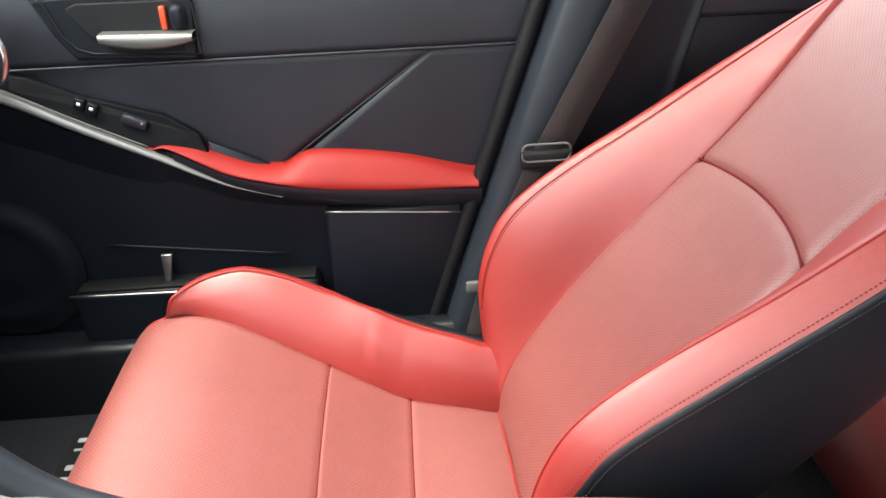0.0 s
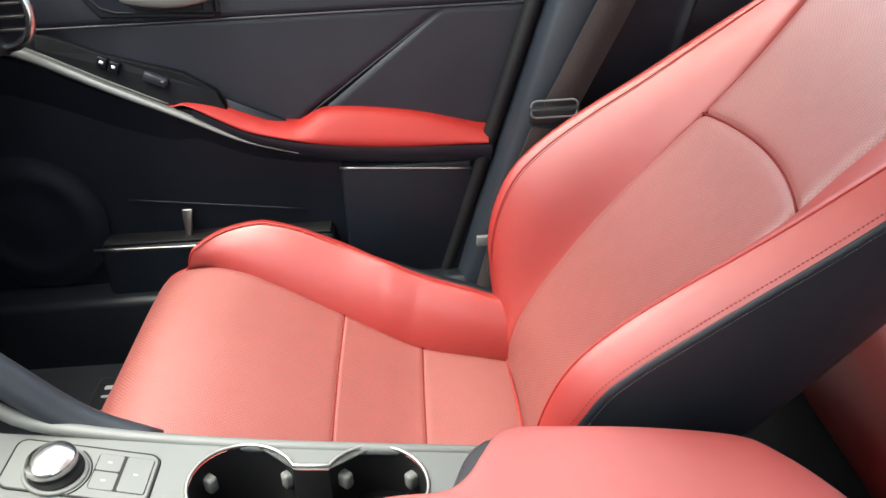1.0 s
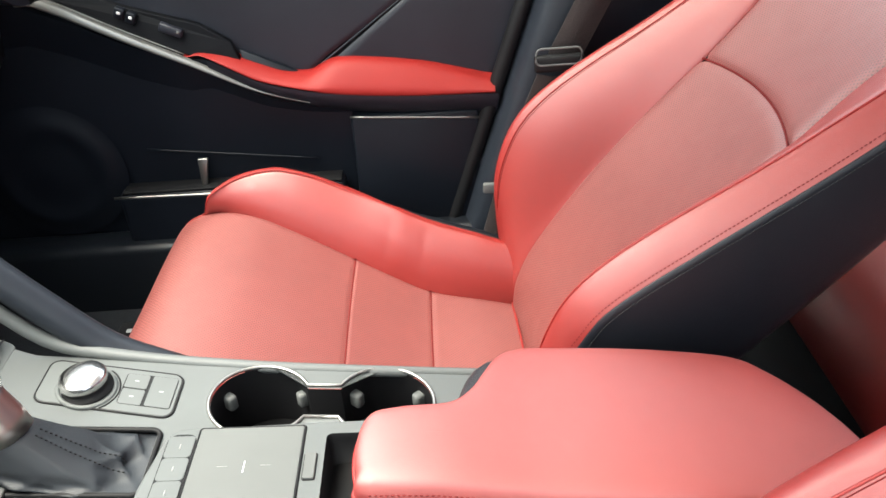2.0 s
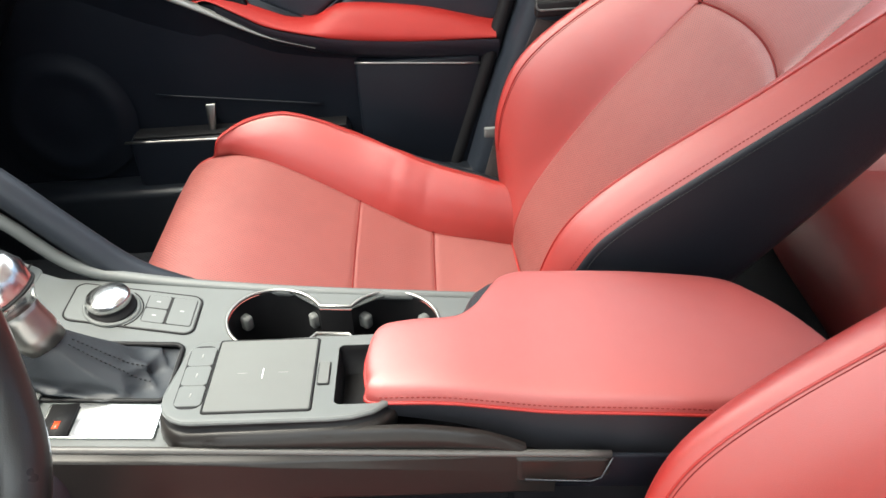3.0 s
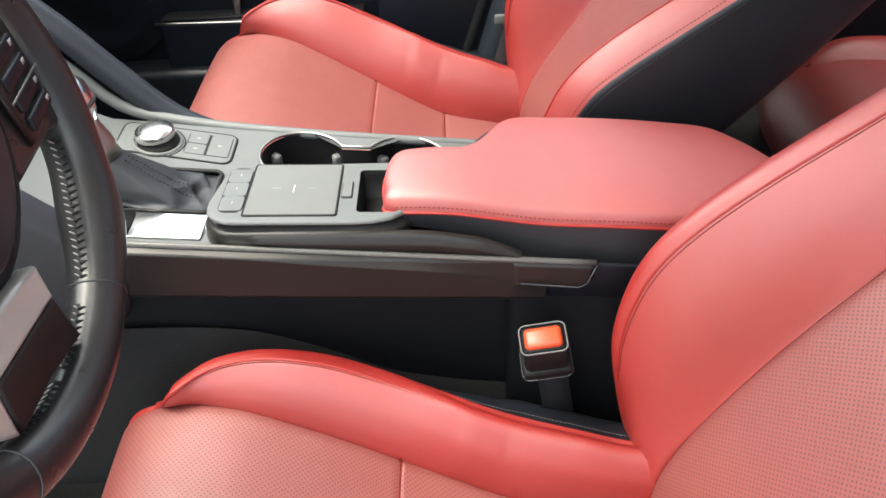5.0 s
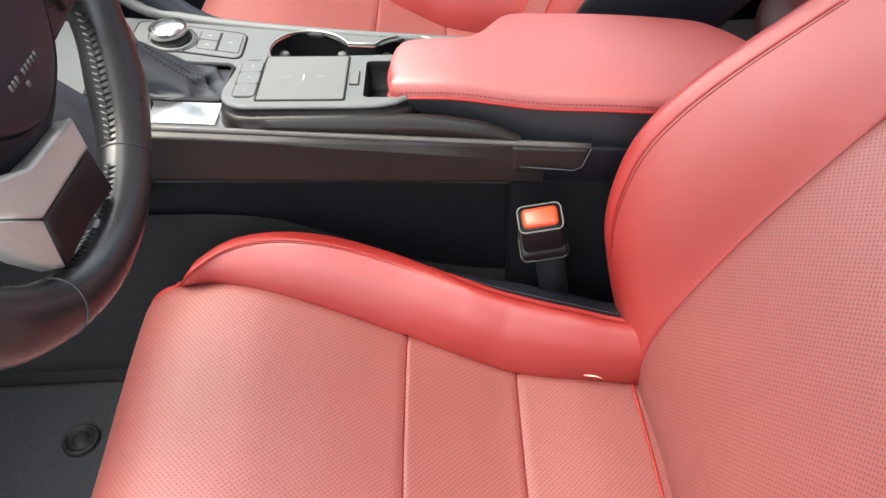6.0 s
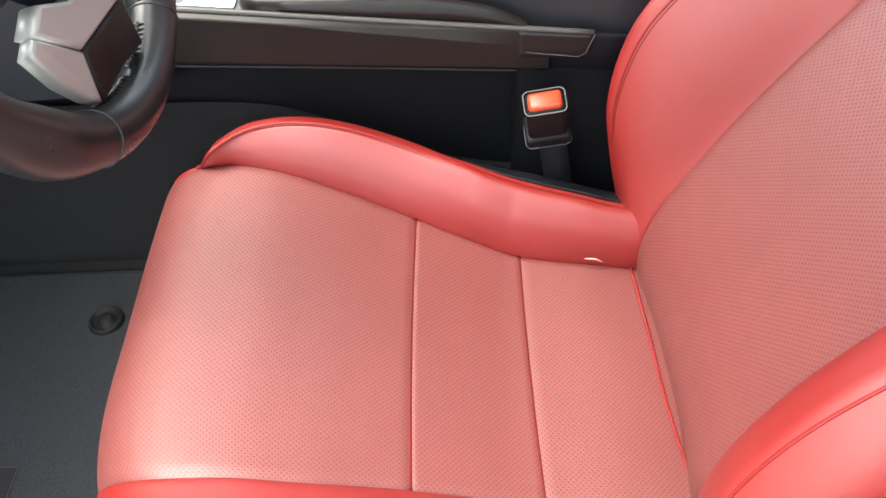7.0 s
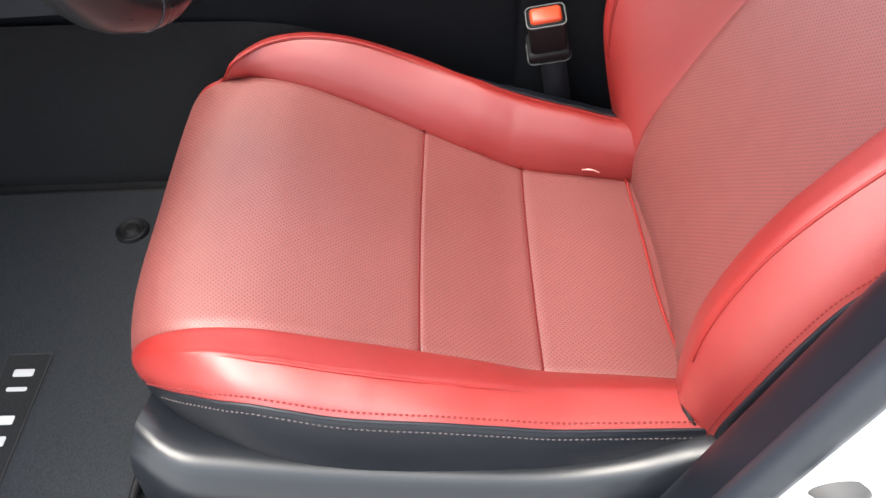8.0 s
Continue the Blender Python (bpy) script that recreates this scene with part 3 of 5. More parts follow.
        def g(u, w, side=side):
            a = -0.04 + 0.79 * u
            ne, ve = edge_n(a, side), edge_v(a, side)
            q = spline([(ve, ne, 0), (ve + 0.004, ne - 0.004, 0), (ve + 0.004, ne * 0.5 - 0.010, 0), (ve - 0.006, -0.016, 0), (ve - 0.03, -0.034, 0)], w)
            return B(a, side * q.x, q.y)
        wing = part("back_side", sheet(g, 70, 16, flip=side > 0), BLACK, back, "black leather backrest side")
        part("side_stitching", stitches([B(a, side * (edge_v(a, side) + 0.0045), edge_n(a, side) - 0.006) for a in aa]), DARKTHREAD, wing)
    part("back_shell", sheet(lambda u, w: B(-0.04 + 0.79 * u, (2 * w - 1) * (lerp_table(EDGE_V, -0.04 + 0.79 * u) - 0.03), -0.034 - 0.012 * math.sin(math.pi * w)), 30, 20), BLACK, back)
    seat.matrix_world = place
    return tagged(seat, label, "car seat", "front seats")


driver_seat = front_seat(pose(0, 0.008, 0), 0.0, 35.0, (0.197, 0.315), (0.0, 0.0), 0.6, 0.030, "red perforated leather driver seat with black side skirts")
part("frayed_thread", tube([(0.132, 0.142, 0.2985), (0.138, 0.1395, 0.3005), (0.144, 0.1385, 0.3005), (0.151, 0.1360, 0.2985)], [0.0005, 0.0011, 0.0009, 0.0004], 6), THREADEND, driver_seat, "pale frayed thread end")
front_seat(pose(-0.055, 0.73, 0.014), 4.5, 42.0, (0.195, 0.316), (0.013, 0.017), 1.0, -0.020, "red leather passenger seat leaning further back beside the console")


# ---- the car's shell: floor, sill, doors' surround, roof ----
def deck_z(x):
    return 0.545 - 0.11 * (x + 0.22)


floor_ob = part("floor", box(-1.0, 1.7, -0.46, 1.14, 0.08, 0.209, 0.0), CARPET)
tagged(floor_ob, "black carpeted car floor", "floor", kind="structure")
ground = part("ground", box(-40, 40, -40, 40, -0.35, -0.25, 0.0), GROUND)
tagged(ground, "pale concrete ground outside the car", "ground", kind="structure")


def slab(name, outline, lift, mat, label, cat, bevel=0.01):
    return tagged(part(name, prism(outline, lift, bevel), mat), label, cat, kind="structure")


# wall out of view, added to close this side and bounce light back
fill_wall = part("wall_outside", box(-6, 6, -12.2, -12, -0.25, 3.2, 0.02), FILLWALL)
tagged(fill_wall, "unseen white wall added to close the driver's side and bounce light", "wall", kind="structure")
roof = tagged(empty("roof", (0.7, 0.3, 1.27)), "light headliner under the car roof", "roof", kind="structure")
part("headliner", box(-0.86, 0.55, -0.62, 0.66, 0.0, 0.05, 0.006), HEADLINER, roof)
slab("pillar_front", [(-1.05, 1.08, 0.86), (-0.97, 1.08, 0.86), (0.06, 1.02, 1.27), (-0.02, 1.02, 1.27)], (0, 0.06, 0), TRIM, "black front pillar of the car", "pillar")
slab("pillar_rear", [(1.2, 1.06, 0.86), (1.6, 1.06, 0.86), (1.24, 1.02, 1.27), (1.02, 1.02, 1.27)], (0, 0.06, 0), TRIM, "black rear pillar of the car", "pillar")
slab("rear_wall", [(1.5, -0.5, 0.1), (1.5, 1.1, 0.1), (1.55, 1.1, 0.85), (1.55, -0.5, 0.85)], (0.05, 0, 0), TRIM, "black panel behind the rear bench", "wall")
slab("firewall", [(-1.02, -0.46, 0.1), (-1.02, 1.12, 0.1), (-0.95, 1.12, 0.9), (-0.95, -0.46, 0.9)], (-0.05, 0, 0), TRIM, "dark front wall of the footwell", "wall")

slab("footwell_side", [(-1.02, 1.075, 0.1), (-0.74, 1.075, 0.1), (-0.74, 1.075, 0.93), (-1.02, 1.075, 0.93)], (0, 0.05, 0), TRIM, "black side wall of the passenger footwell", "wall")

# dashboard, a padded black mass ahead of the wheel
dash = part("dashboard", prism([(-0.95, -0.46, 0.9), (-0.62, -0.46, 0.88), (-0.56, -0.46, 0.8), (-0.60, -0.46, 0.66), (-0.72, -0.46, 0.5), (-0.95, -0.46, 0.45)], (0, 1.56, 0), 0.015), TRIM)


def knee_point(u, w):
    """Lower panel beside the console: its rear edge leans forward as it rises and rolls under."""
    z = 0.475 + 0.405 * w
    edge = lerp_table([(0.475, -0.302), (0.52, -0.289), (0.55, -0.295), (0.58, -0.315), (0.60, -0.335), (0.62, -0.356), (0.66, -0.40), (0.75, -0.47), (0.88, -0.54)], z)
    return edge - 0.40 * u * u, 0.268 - 0.016 * math.sqrt(min(1.0, u / 0.22)) - 0.02 * u, z


part("knee_panel", sheet(knee_point, 40, 50, thick=0.003), DOORSKIN, dash, "smooth dark panel below the dash")
tagged(dash, "black padded dashboard above the footwells", "dashboard")

vent = empty("air_vent", (-0.487, 0.97, 0.815))
part("vent_ring", tube([Vector((0.046 * math.cos(t), -0.012 * math.cos(t), 0.046 * math.sin(t))) for t in [math.tau * k / 40 for k in range(40)]], 0.006, 10, closed=True, up=(0, 1, 0)), CHROME, vent, "satin chrome ring")
part("vent_hood", tube([(0, 0.0, 0), (-0.05, 0.02, 0.0)], 0.055, 24, up=(0, 1, 0)), TRIM, vent)
for k in range(4):
    part("vent_slat", box(-0.035, 0.035, -0.006, 0.004, -0.026 + 0.016 * k, -0.022 + 0.016 * k, 0.001), PIANO, vent)
tagged(vent, "round dashboard air vent with chrome ring", "air vent")

# ---- passenger door ----
door = empty("passenger_door", (0, 1.09, 0.17))
DY = 1.09


def dp(x, z, y=DY):
    return (x, y - 1.09, z - 0.17)


def door_face(x0, x1, zlo, zhi, y_top, y_bot, bulge=0.0):
    """A panel of the door between two lines of height along x."""
    def f(u, w):
        x = x0 + (x1 - x0) * u
        lo, hi = zlo(x), zhi(x)
        return dp(x, lo + (hi - lo) * w, y_bot + (y_top - y_bot) * w - bulge * math.sin(math.pi * w) + 0.004 * (1 - soft(w, 0.04)))
    return sheet(f, 60, 30)


def waist(x):
    return 0.760 + 0.0 * x


# upper roll of the door, above the crease
part("door_body", box(-0.78, 0.19, 0.012, 0.05, 0.05, 0.75, 0.004), TRIM, door)
part("upper_panel", door_face(-0.62, 0.2, waist, lambda x: 0.93, 1.120, 1.085, 0.012), DOORSKIN, door, "soft black upper door panel")
part("crease", tube([dp(-0.55 + 0.75 * i / 30, waist(0) + 0.0005, 1.0835) for i in range(31)], 0.0022, 6), DOORSKIN, door)


def arm_top(x):
    return lerp_table([(-0.56, 0.757), (-0.49, 0.727), (-0.41, 0.690), (-0.335, 0.650), (-0.316, 0.653), (-0.28, 0.646), (-0.229, 0.625), (-0.192, 0.611), (-0.155, 0.605), (-0.138, 0.612), (-0.122, 0.619), (-0.095, 0.621),
                       (-0.04, 0.616), (0.024, 0.606), (0.08, 0.592), (0.121, 0.582), (0.22, 0.57)], x)


def arm_low(x):
    return lerp_table([(-0.56, 0.745), (-0.49, 0.715), (-0.41, 0.675), (-0.335, 0.646), (-0.311, 0.648), (-0.273, 0.630), (-0.23, 0.608), (-0.185, 0.595), (-0.138, 0.585), (-0.075, 0.577), (0.005, 0.571), (0.117, 0.567), (0.22, 0.56)], x)


def arm_z(x):
    return (arm_top(x) + arm_low(x)) / 2


def split_x(z):
    return -0.155 + (z - 0.6) / 0.158 * 0.225


part("insert_front", sheet(lambda u, w: dp(-0.56 + (split_x(arm_z(-0.15) + (waist(0) - arm_z(-0.15)) * w) - 0.0015 + 0.56) * u,
                                           arm_z(-0.56 + (split_x(0.6 + 0.158 * w) + 0.56) * u) * (1 - w) + waist(0) * w,
                                           1.094 - 0.003 * soft(u, 0.03) - 0.003 * soft(w, 0.05)), 60, 30), DOORSKIN, door, "black leather door insert")
part("insert_rear", sheet(lambda u, w: dp(split_x(0.585 + 0.173 * w) + 0.0015 + (0.2 - split_x(0.585 + 0.173 * w)) * u, 0.575 + (waist(0) - 0.575) * w,
                                          1.094 - 0.004 * soft(u, 0.04) - 0.004 * soft(w, 0.05)), 30, 30), DOORSKIN, door, "dark brown-black leather door insert")
part("insert_welt", tube([dp(split_x(0.59 + 0.168 * i / 20), 0.59 + 0.168 * i / 20, 1.0905) for i in range(21)], 0.0016, 6), DOORSKIN, door)
# lower panel with pocket
part("lower_panel", door_face(-0.75, 0.22, lambda x: 0.24, lambda x: arm_low(x) - 0.02, 1.075, 1.09, 0.0), TRIM, door, "hard black lower door panel")


# armrest: red pad over a black lower lip, running forward into a bright strip
def arm_sec(x, w):
    zt, zl = arm_top(x), arm_low(x)
    out = lerp_table([(-0.335, 0.028), (-0.25, 0.04), (-0.15, 0.045), (0.0, 0.046), (0.125, 0.046)], x)
    q = spline([(0.0, 1.05, 0), (0.3, 1.06, 0), (0.62, 0.85, 0), (0.95, 0.3, 0), (1.0, 0.0, 0), (0.93, -0.12, 0)], w)
    return dp(x, zl + (zt - zl) * q.y, 1.09 - q.x * out)


part("armrest_pad", sheet(lambda u, w: arm_sec(-0.335 + 0.46 * u, w), 60, 18), PADRED, door, "red leather armrest pad")
part("armrest_lip", sheet(lambda u, w: (lambda x: (lambda o: dp(x, arm_low(x) - 0.0015 - (0.03 + 0.012 * u) * w, 1.09 - o * (1.0 - 0.55 * w * w) - 0.0015))(
    lerp_table([(-0.4, 0.024), (-0.25, 0.04), (-0.15, 0.045), (0.0, 0.046), (0.2, 0.046)], x)))(-0.30 + 0.43 * u), 50, 10), DOORSKIN, door, "black stitched armrest lip")
part("under_arm", sheet(lambda u, w: (lambda x: dp(x, arm_low(x) - 0.004 - 0.075 * w, 1.052 + 0.026 * w + 0.012 * u))(-0.62 + 0.60 * u), 40, 8), TRIM, door)
part("bright_strip", sheet(lambda u, w: (lambda x, q: dp(x, lerp_table([(-0.53, 0.744), (-0.496, 0.728), (-0.411, 0.682), (-0.322, 0.637), (-0.236, 0.592), (-0.158, 0.566)], x) + q.y * (1 - 0.75 * u ** 1.5), 1.060 - q.x * (1 - 0.3 * u)))(
    -0.55 + 0.392 * u, spline([(0.0, 0.0085, 0), (0.005, 0.0075, 0), (0.0085, 0.004, 0), (0.010, -0.001, 0), (0.0095, -0.006, 0), (0.004, -0.0085, 0), (0.0, -0.009, 0)], w)), 50, 18), STRIP, door, "satin silver door strip")
part("strip_line", tube([dp(x, lerp_table([(-0.53, 0.744), (-0.496, 0.728), (-0.411, 0.682), (-0.322, 0.637)], x) + 0.0125, 1.0535) for x in [-0.53 + 0.20 * i / 20 for i in range(21)]], 0.0009, 6), STRIP, door)
part("switch_plate", prism([dp(-0.50, 0.757, 1.076), dp(-0.477, 0.751, 1.076), dp(-0.413, 0.723, 1.076), dp(-0.307, 0.690, 1.074), dp(-0.265, 0.662, 1.072), dp(-0.253, 0.634, 1.068), dp(-0.324, 0.647, 1.062), dp(-0.41, 0.69, 1.062), dp(-0.50, 0.738, 1.066)], (0, 0.012, 0), 0.002), FLATBLACK, door, "black switch plate")
for x, z in ((-0.412, 0.716), (-0.397, 0.708)):
    part("window_switch", box(-0.007, 0.007, -0.006, 0.006, -0.008, 0.008, 0.002, m=Matrix.Translation(dp(x, z, 1.067)) @ Matrix.Rotation(radians(25), 4, "Y")), TRIM, door)
    part("switch_mark", box(-0.0025, 0.0025, -0.0068, -0.0058, -0.001, 0.003, 0, m=Matrix.Translation(dp(x, z, 1.067)) @ Matrix.Rotation(radians(25), 4, "Y")), WHITE, door)
part("window_switch", box(-0.016, 0.018, -0.006, 0.006, -0.008, 0.006, 0.003, m=Matrix.Translation(dp(-0.345, 0.688, 1.066)) @ Matrix.Rotation(radians(25), 4, "Y")), DOORSKIN, door)
part("switch_mark", box(0.010, 0.014, -0.0068, -0.0058, -0.001, 0.003, 0, m=Matrix.Translation(dp(-0.345, 0.688, 1.066)) @ Matrix.Rotation(radians(25), 4, "Y")), PAD, door)
part("grip_insert", prism([dp(-0.255, 0.648, 1.078), dp(-0.165, 0.604, 1.078), dp(-0.165, 0.594, 1.07), dp(-0.25, 0.618, 1.07)], (0, 0.008, 0), 0.002), TRIM, door, "dark grey pull insert")

# inner door handle in its bezel
bezel = part("handle_bezel", prism([dp(-0.45, 0.85, 1.08), dp(-0.425, 0.80, 1.079), (-0.405, -0.012, 0.772 - 0.17), dp(-0.247, 0.764, 1.078), dp(-0.243, 0.84, 1.08), dp(-0.26, 0.856, 1.081)], (0, 0.012, 0), 0.003), TRIM, door, "black handle surround")
part("handle_recess", prism([dp(-0.405, 0.838, 1.0775), dp(-0.38, 0.80, 1.0765), dp(-0.35, 0.779, 1.0765), dp(-0.262, 0.776, 1.0765), dp(-0.258, 0.835, 1.0775), dp(-0.275, 0.843, 1.0775), dp(-0.39, 0.844, 1.0775)], (0, 0.006, 0), 0.002), RUBBER, bezel)
part("pull_handle", sheet(lambda u, w: (lambda x, z0, z1, q: dp(x, z0 + (z1 - z0) * q.y, 1.078 - q.x))(-0.363 + 0.12 * u, 0.806 - 0.021 * math.sin(math.pi * min(1, 0.12 + u * 0.72)) ** 0.7, 0.8075 - 0.004 * u,
    spline([(0.0, 1.0, 0), (0.02, 1.05, 0), (0.026, 0.9, 0), (0.027, 0.5, 0), (0.022, 0.05, 0), (0.0, 0.0, 0)], w)), 40, 20), STRIP, bezel, "satin silver pull handle")
part("bezel_groove", tube([dp(-0.44, 0.852, 1.0785), dp(-0.432, 0.846, 1.0785), dp(-0.415, 0.804, 1.0775), dp(-0.401, 0.786, 1.0770), dp(-0.38, 0.779, 1.0765), dp(-0.239, 0.7705, 1.0765), dp(-0.2405, 0.80, 1.0770), dp(-0.243, 0.838, 1.0785), dp(-0.252, 0.848, 1.0785), dp(-0.27, 0.853, 1.0785)], 0.0016, 6), RUBBER, bezel)
part("lock_flag", box(-0.284, -0.276, -0.022, -0.012, 0.637, 0.667, 0.002), ORANGE, bezel, "orange lock marker")
part("lock_lever", box(-0.272, -0.252, -0.026, -0.012, 0.636, 0.668, 0.008, 3), TRIM, bezel)
# pocket, seams and speaker of the lower door
part("pocket_lid", box(-0.10, 0.10, -0.034, -0.008, 0.10, 0.366, 0.005), TRIM, door, "black lower door panel behind the armrest")
part("pocket_lip", tube([dp(-0.1 + 0.2 * i / 8, 0.5365 - 0.014 * i / 8, 1.0555) for i in range(9)], 0.002, 6), SATIN, door)
part("map_pocket", box(-0.487, -0.12, -0.046, 0.0, 0.08, 0.262, 0.012), TRIM, door, "black map pocket")
# black slab on the solid pocket imitates the shade of its opening
part("pocket_opening", box(-0.478, -0.125, -0.041, -0.002, 0.2605, 0.2645, 0.001), RUBBER, door)
part("pocket_rim", tube([dp(-0.488 + 0.3 * i / 8, 0.432 - 0.006 * i / 8, 1.038) for i in range(9)], 0.0022, 6), SATIN, door)
part("pocket_seam", tube([dp(-0.43 + 0.27 * i / 8, 0.497 - 0.035 * i / 8, 1.0745) for i in range(9)], 0.0015, 6), TRIM, door)
part("pocket_tab", prism([dp(-0.352, 0.478, 1.066), dp(-0.335, 0.478, 1.066), dp(-0.343, 0.433, 1.06), dp(-0.352, 0.433, 1.06)], (0, 0.006, 0), 0.0015), SATIN, door, "grey pocket tab")
part("speaker_cover", sheet(lambda u, w: dp(-0.585 + 0.115 * u * math.cos(math.tau * w), 0.465 + 0.115 * u * math.sin(math.tau * w), 1.076 - 0.006 * (math.exp(-((u - 0.72) / 0.16) ** 2)) - 0.006 * (1 - u)), 30, 60), TRIM, door, "round black speaker cover")
part("window_ledge", box(-0.62, 0.2, -0.02, 0.06, 0.755, 0.775, 0.006), TRIM, door)
tagged(door, "closed black passenger door with red armrest pad", "car door")

# sill and door pillar with the belt
sill = part("sill_trim", box(-0.9, 0.3, 1.022, 1.09, 0.15, 0.347, 0.014, 3), COVER)
tagged(sill, "black plastic door sill trim", "sill", kind="structure")
pil = empty("door_pillar", (0.2, 1.03, 0.17))


def pp(x, y, z):
    return (x - 0.2, y - 1.03, z - 0.17)


part("pillar_cover", sheet(lambda u, w: (lambda q, z: pp(q.x + 0.33 * (z - 0.6) + 0.04 * max(0, 0.42 - z), q.y, z))(
    spline([(0.15, 1.075, 0), (0.158, 1.035, 0), (0.175, 1.018, 0), (0.23, 1.016, 0), (0.245, 1.028, 0)], w), 0.22 + 0.70 * u), 40, 30), GREYPL, pil, "grey plastic pillar cover")
part("belt_panel", sheet(lambda u, w: (lambda q, z: pp(q.x + (0.33 - 0.13 * w) * (z - 0.6), q.y, z))(
    spline([(0.24, 1.034, 0), (0.30, 1.036, 0), (0.35, 1.036, 0), (0.375, 1.036, 0), (0.38, 1.09, 0)], w), 0.22 + 0.70 * u), 40, 30), TRIM, pil, "black panel behind the belt")
part("door_seal", tube([pp(0.138 + 0.33 * (z - 0.6), 1.062, z) for z in [0.26 + 0.6 * i / 20 for i in range(21)]], 0.012, 10), RUBBER, pil, "black rubber door seal")
part("seal_backing", box(-0.05, 0.1, 0.06, 0.09, 0.05, 0.8, 0.0), RUBBER, pil)
tagged(pil, "grey plastic pillar between the passenger side doors", "pillar")
rdoor = part("rear_door_panel", box(0.40, 1.45, 1.06, 1.12, 0.2, 0.86, 0.01), TRIM)
tagged(rdoor, "black rear door panel", "car door")
part("door_crease", tube([(0.44 + 0.9 * i / 4, 1.058, 0.80) for i in range(5)], 0.003, 6), DOORSKIN, rdoor)
part("window_ledge", box(0.40, 1.45, 1.045, 1.115, 0.788, 0.865, 0.01), GREYPL, rdoor)


def strap(pts, width, across, thick=0.0012):
    bm = bmesh.new()
    rows = []
    a = Vector(across).normalized()
    for i, p in enumerate(pts):
        p = Vector(p)
        d = Vector(pts[min(i + 1, len(pts) - 1)]) - Vector(pts[max(i - 1, 0)])
        n = d.cross(a).normalized() * thick
        rows.append([bm.verts.new(p + s * a * width / 2 + k * n) for s, k in ((-1, -1), (1, -1), (1, 1), (-1, 1))])
    for A, B in zip(rows, rows[1:]):
        for k in range(4):
            bm.faces.new((A[k], A[(k + 1) % 4], B[(k + 1) % 4], B[k]))
    bm.faces.new(rows[0][::-1])
    bm.faces.new(rows[-1])
    bmesh.ops.recalc_face_normals(bm, faces=bm.faces)
    return bm


belt = empty("seat_belt", (0.2, 0.98, 0.63))
part("webbing", strap([(0.018 + 0.145 * i / 10, 0.015 - 0.01 * i / 10, 0.0 + 0.30 * i / 10) for i in range(11)], 0.046, (1, 0, -0.4)), WEB, belt, "dark brown belt webbing")
part("webbing", strap([(0.0 - 0.1 * i / 10, 0.0 + 0.03 * math.sin(3 * i / 10), -0.02 - 0.33 * i / 10) for i in range(11)], 0.046, (1, 0.2, -0.3)), WEB, belt, "dark brown belt webbing")
part("tongue", box(-0.025, 0.045, -0.008, 0.006, -0.012, 0.012, 0.004), RUBBER, belt, "black belt tongue")
part("tongue_loop", tube([(x + 0.008, -0.009, y + 0.012) for x, y in rounded(0, 0, 0.064, 0.024, 0.008)], 0.0016, 7, closed=True), PAD, belt, "grey tongue edge")
part("anchor", box(-0.102, -0.078, 0.008, 0.016, -0.208, -0.190, 0.003), PAD, belt, "grey belt anchor")
tagged(belt, "dark brown seat belt with black tongue on the pillar", "seat belt")

# ---- centre console ----
con = empty("center_console", (0, 0.37, 0.16))


def cp(x, y, z):
    return (x, y - 0.37, z - 0.16)


# the carpeted lower tunnel and the dark side walls
part("tunnel", prism([cp(-0.8, 0.285, 0.16), cp(-0.8, 0.295, 0.48), cp(-0.8, 0.45, 0.48), cp(-0.8, 0.46, 0.16)], (1.11, 0, 0), 0.02), FLATBLACK, con, "matt black tunnel side")


def ledge_z(x):
    return 0.548 - 0.113 * (x + 0.186)


part("side_rail", tube([cp(x, 0.2637, ledge_z(x)) for x in [-0.6 + 0.74 * i / 30 for i in range(31)]], 0.0031, 8), RAIL, con, "thin satin edge along the console side")


def panel_point(u, w):
    """Console side: a shallow hollow under the rail, a ridge that sinks and fades to the rear, a tuck at the foot."""
    x = -0.62 + 0.715 * u
    foot = lerp_table([(-0.6, 0.510), (-0.3, 0.4895), (-0.1, 0.477), (0.1, 0.4625)], x)
    top = ledge_z(x) - 0.001
    ridge = lerp_table([(-0.6, 0.592), (-0.28, 0.5535), (-0.18, 0.5415), (-0.1, 0.5285), (0.05, 0.503), (0.1, 0.494)], x)
    amp = 0.0075 * min(1, max(0.05, (0.075 - x) / 0.2))
    z = top + (foot - top) * w
    out = 0.002 + 0.001 * math.sin(math.pi * w)
    d = z - ridge
    out += amp * min(1, w / 0.06) * (math.exp(-d / 0.016) if d > 0 else math.exp(d / 0.045))
    tuck = max(0.0, (w - 0.8) / 0.2)
    return cp(x, 0.2645 - out + 0.012 * tuck * tuck, z)


part("side_panel", sheet(panel_point, 90, 70), PIANO, con, "gloss brown-black console side panel")
part("latch_plate", sheet(lambda u, w: (lambda x: cp(x, 0.2635 - 0.004 * soft(w, 0.08) * soft(u, 0.03), ledge_z(x) - 0.0015 - 0.030 * w * (1 - 0.35 * u ** 4)))(0.062 + 0.078 * u), 24, 14), PIANO, con, "gloss dark latch plate")
part("side_tail", sheet(lambda u, w: (lambda x, q: cp(x, 0.266 - q.y, ledge_z(x) - 0.001 - q.x))(0.09 + 0.33 * u, spline([(0.0, 0.0, 0), (0.004, 0.003, 0), (0.03, 0.001, 0), (0.07, -0.012, 0)], w)), 20, 14), TRIM, con, "black rear console side")
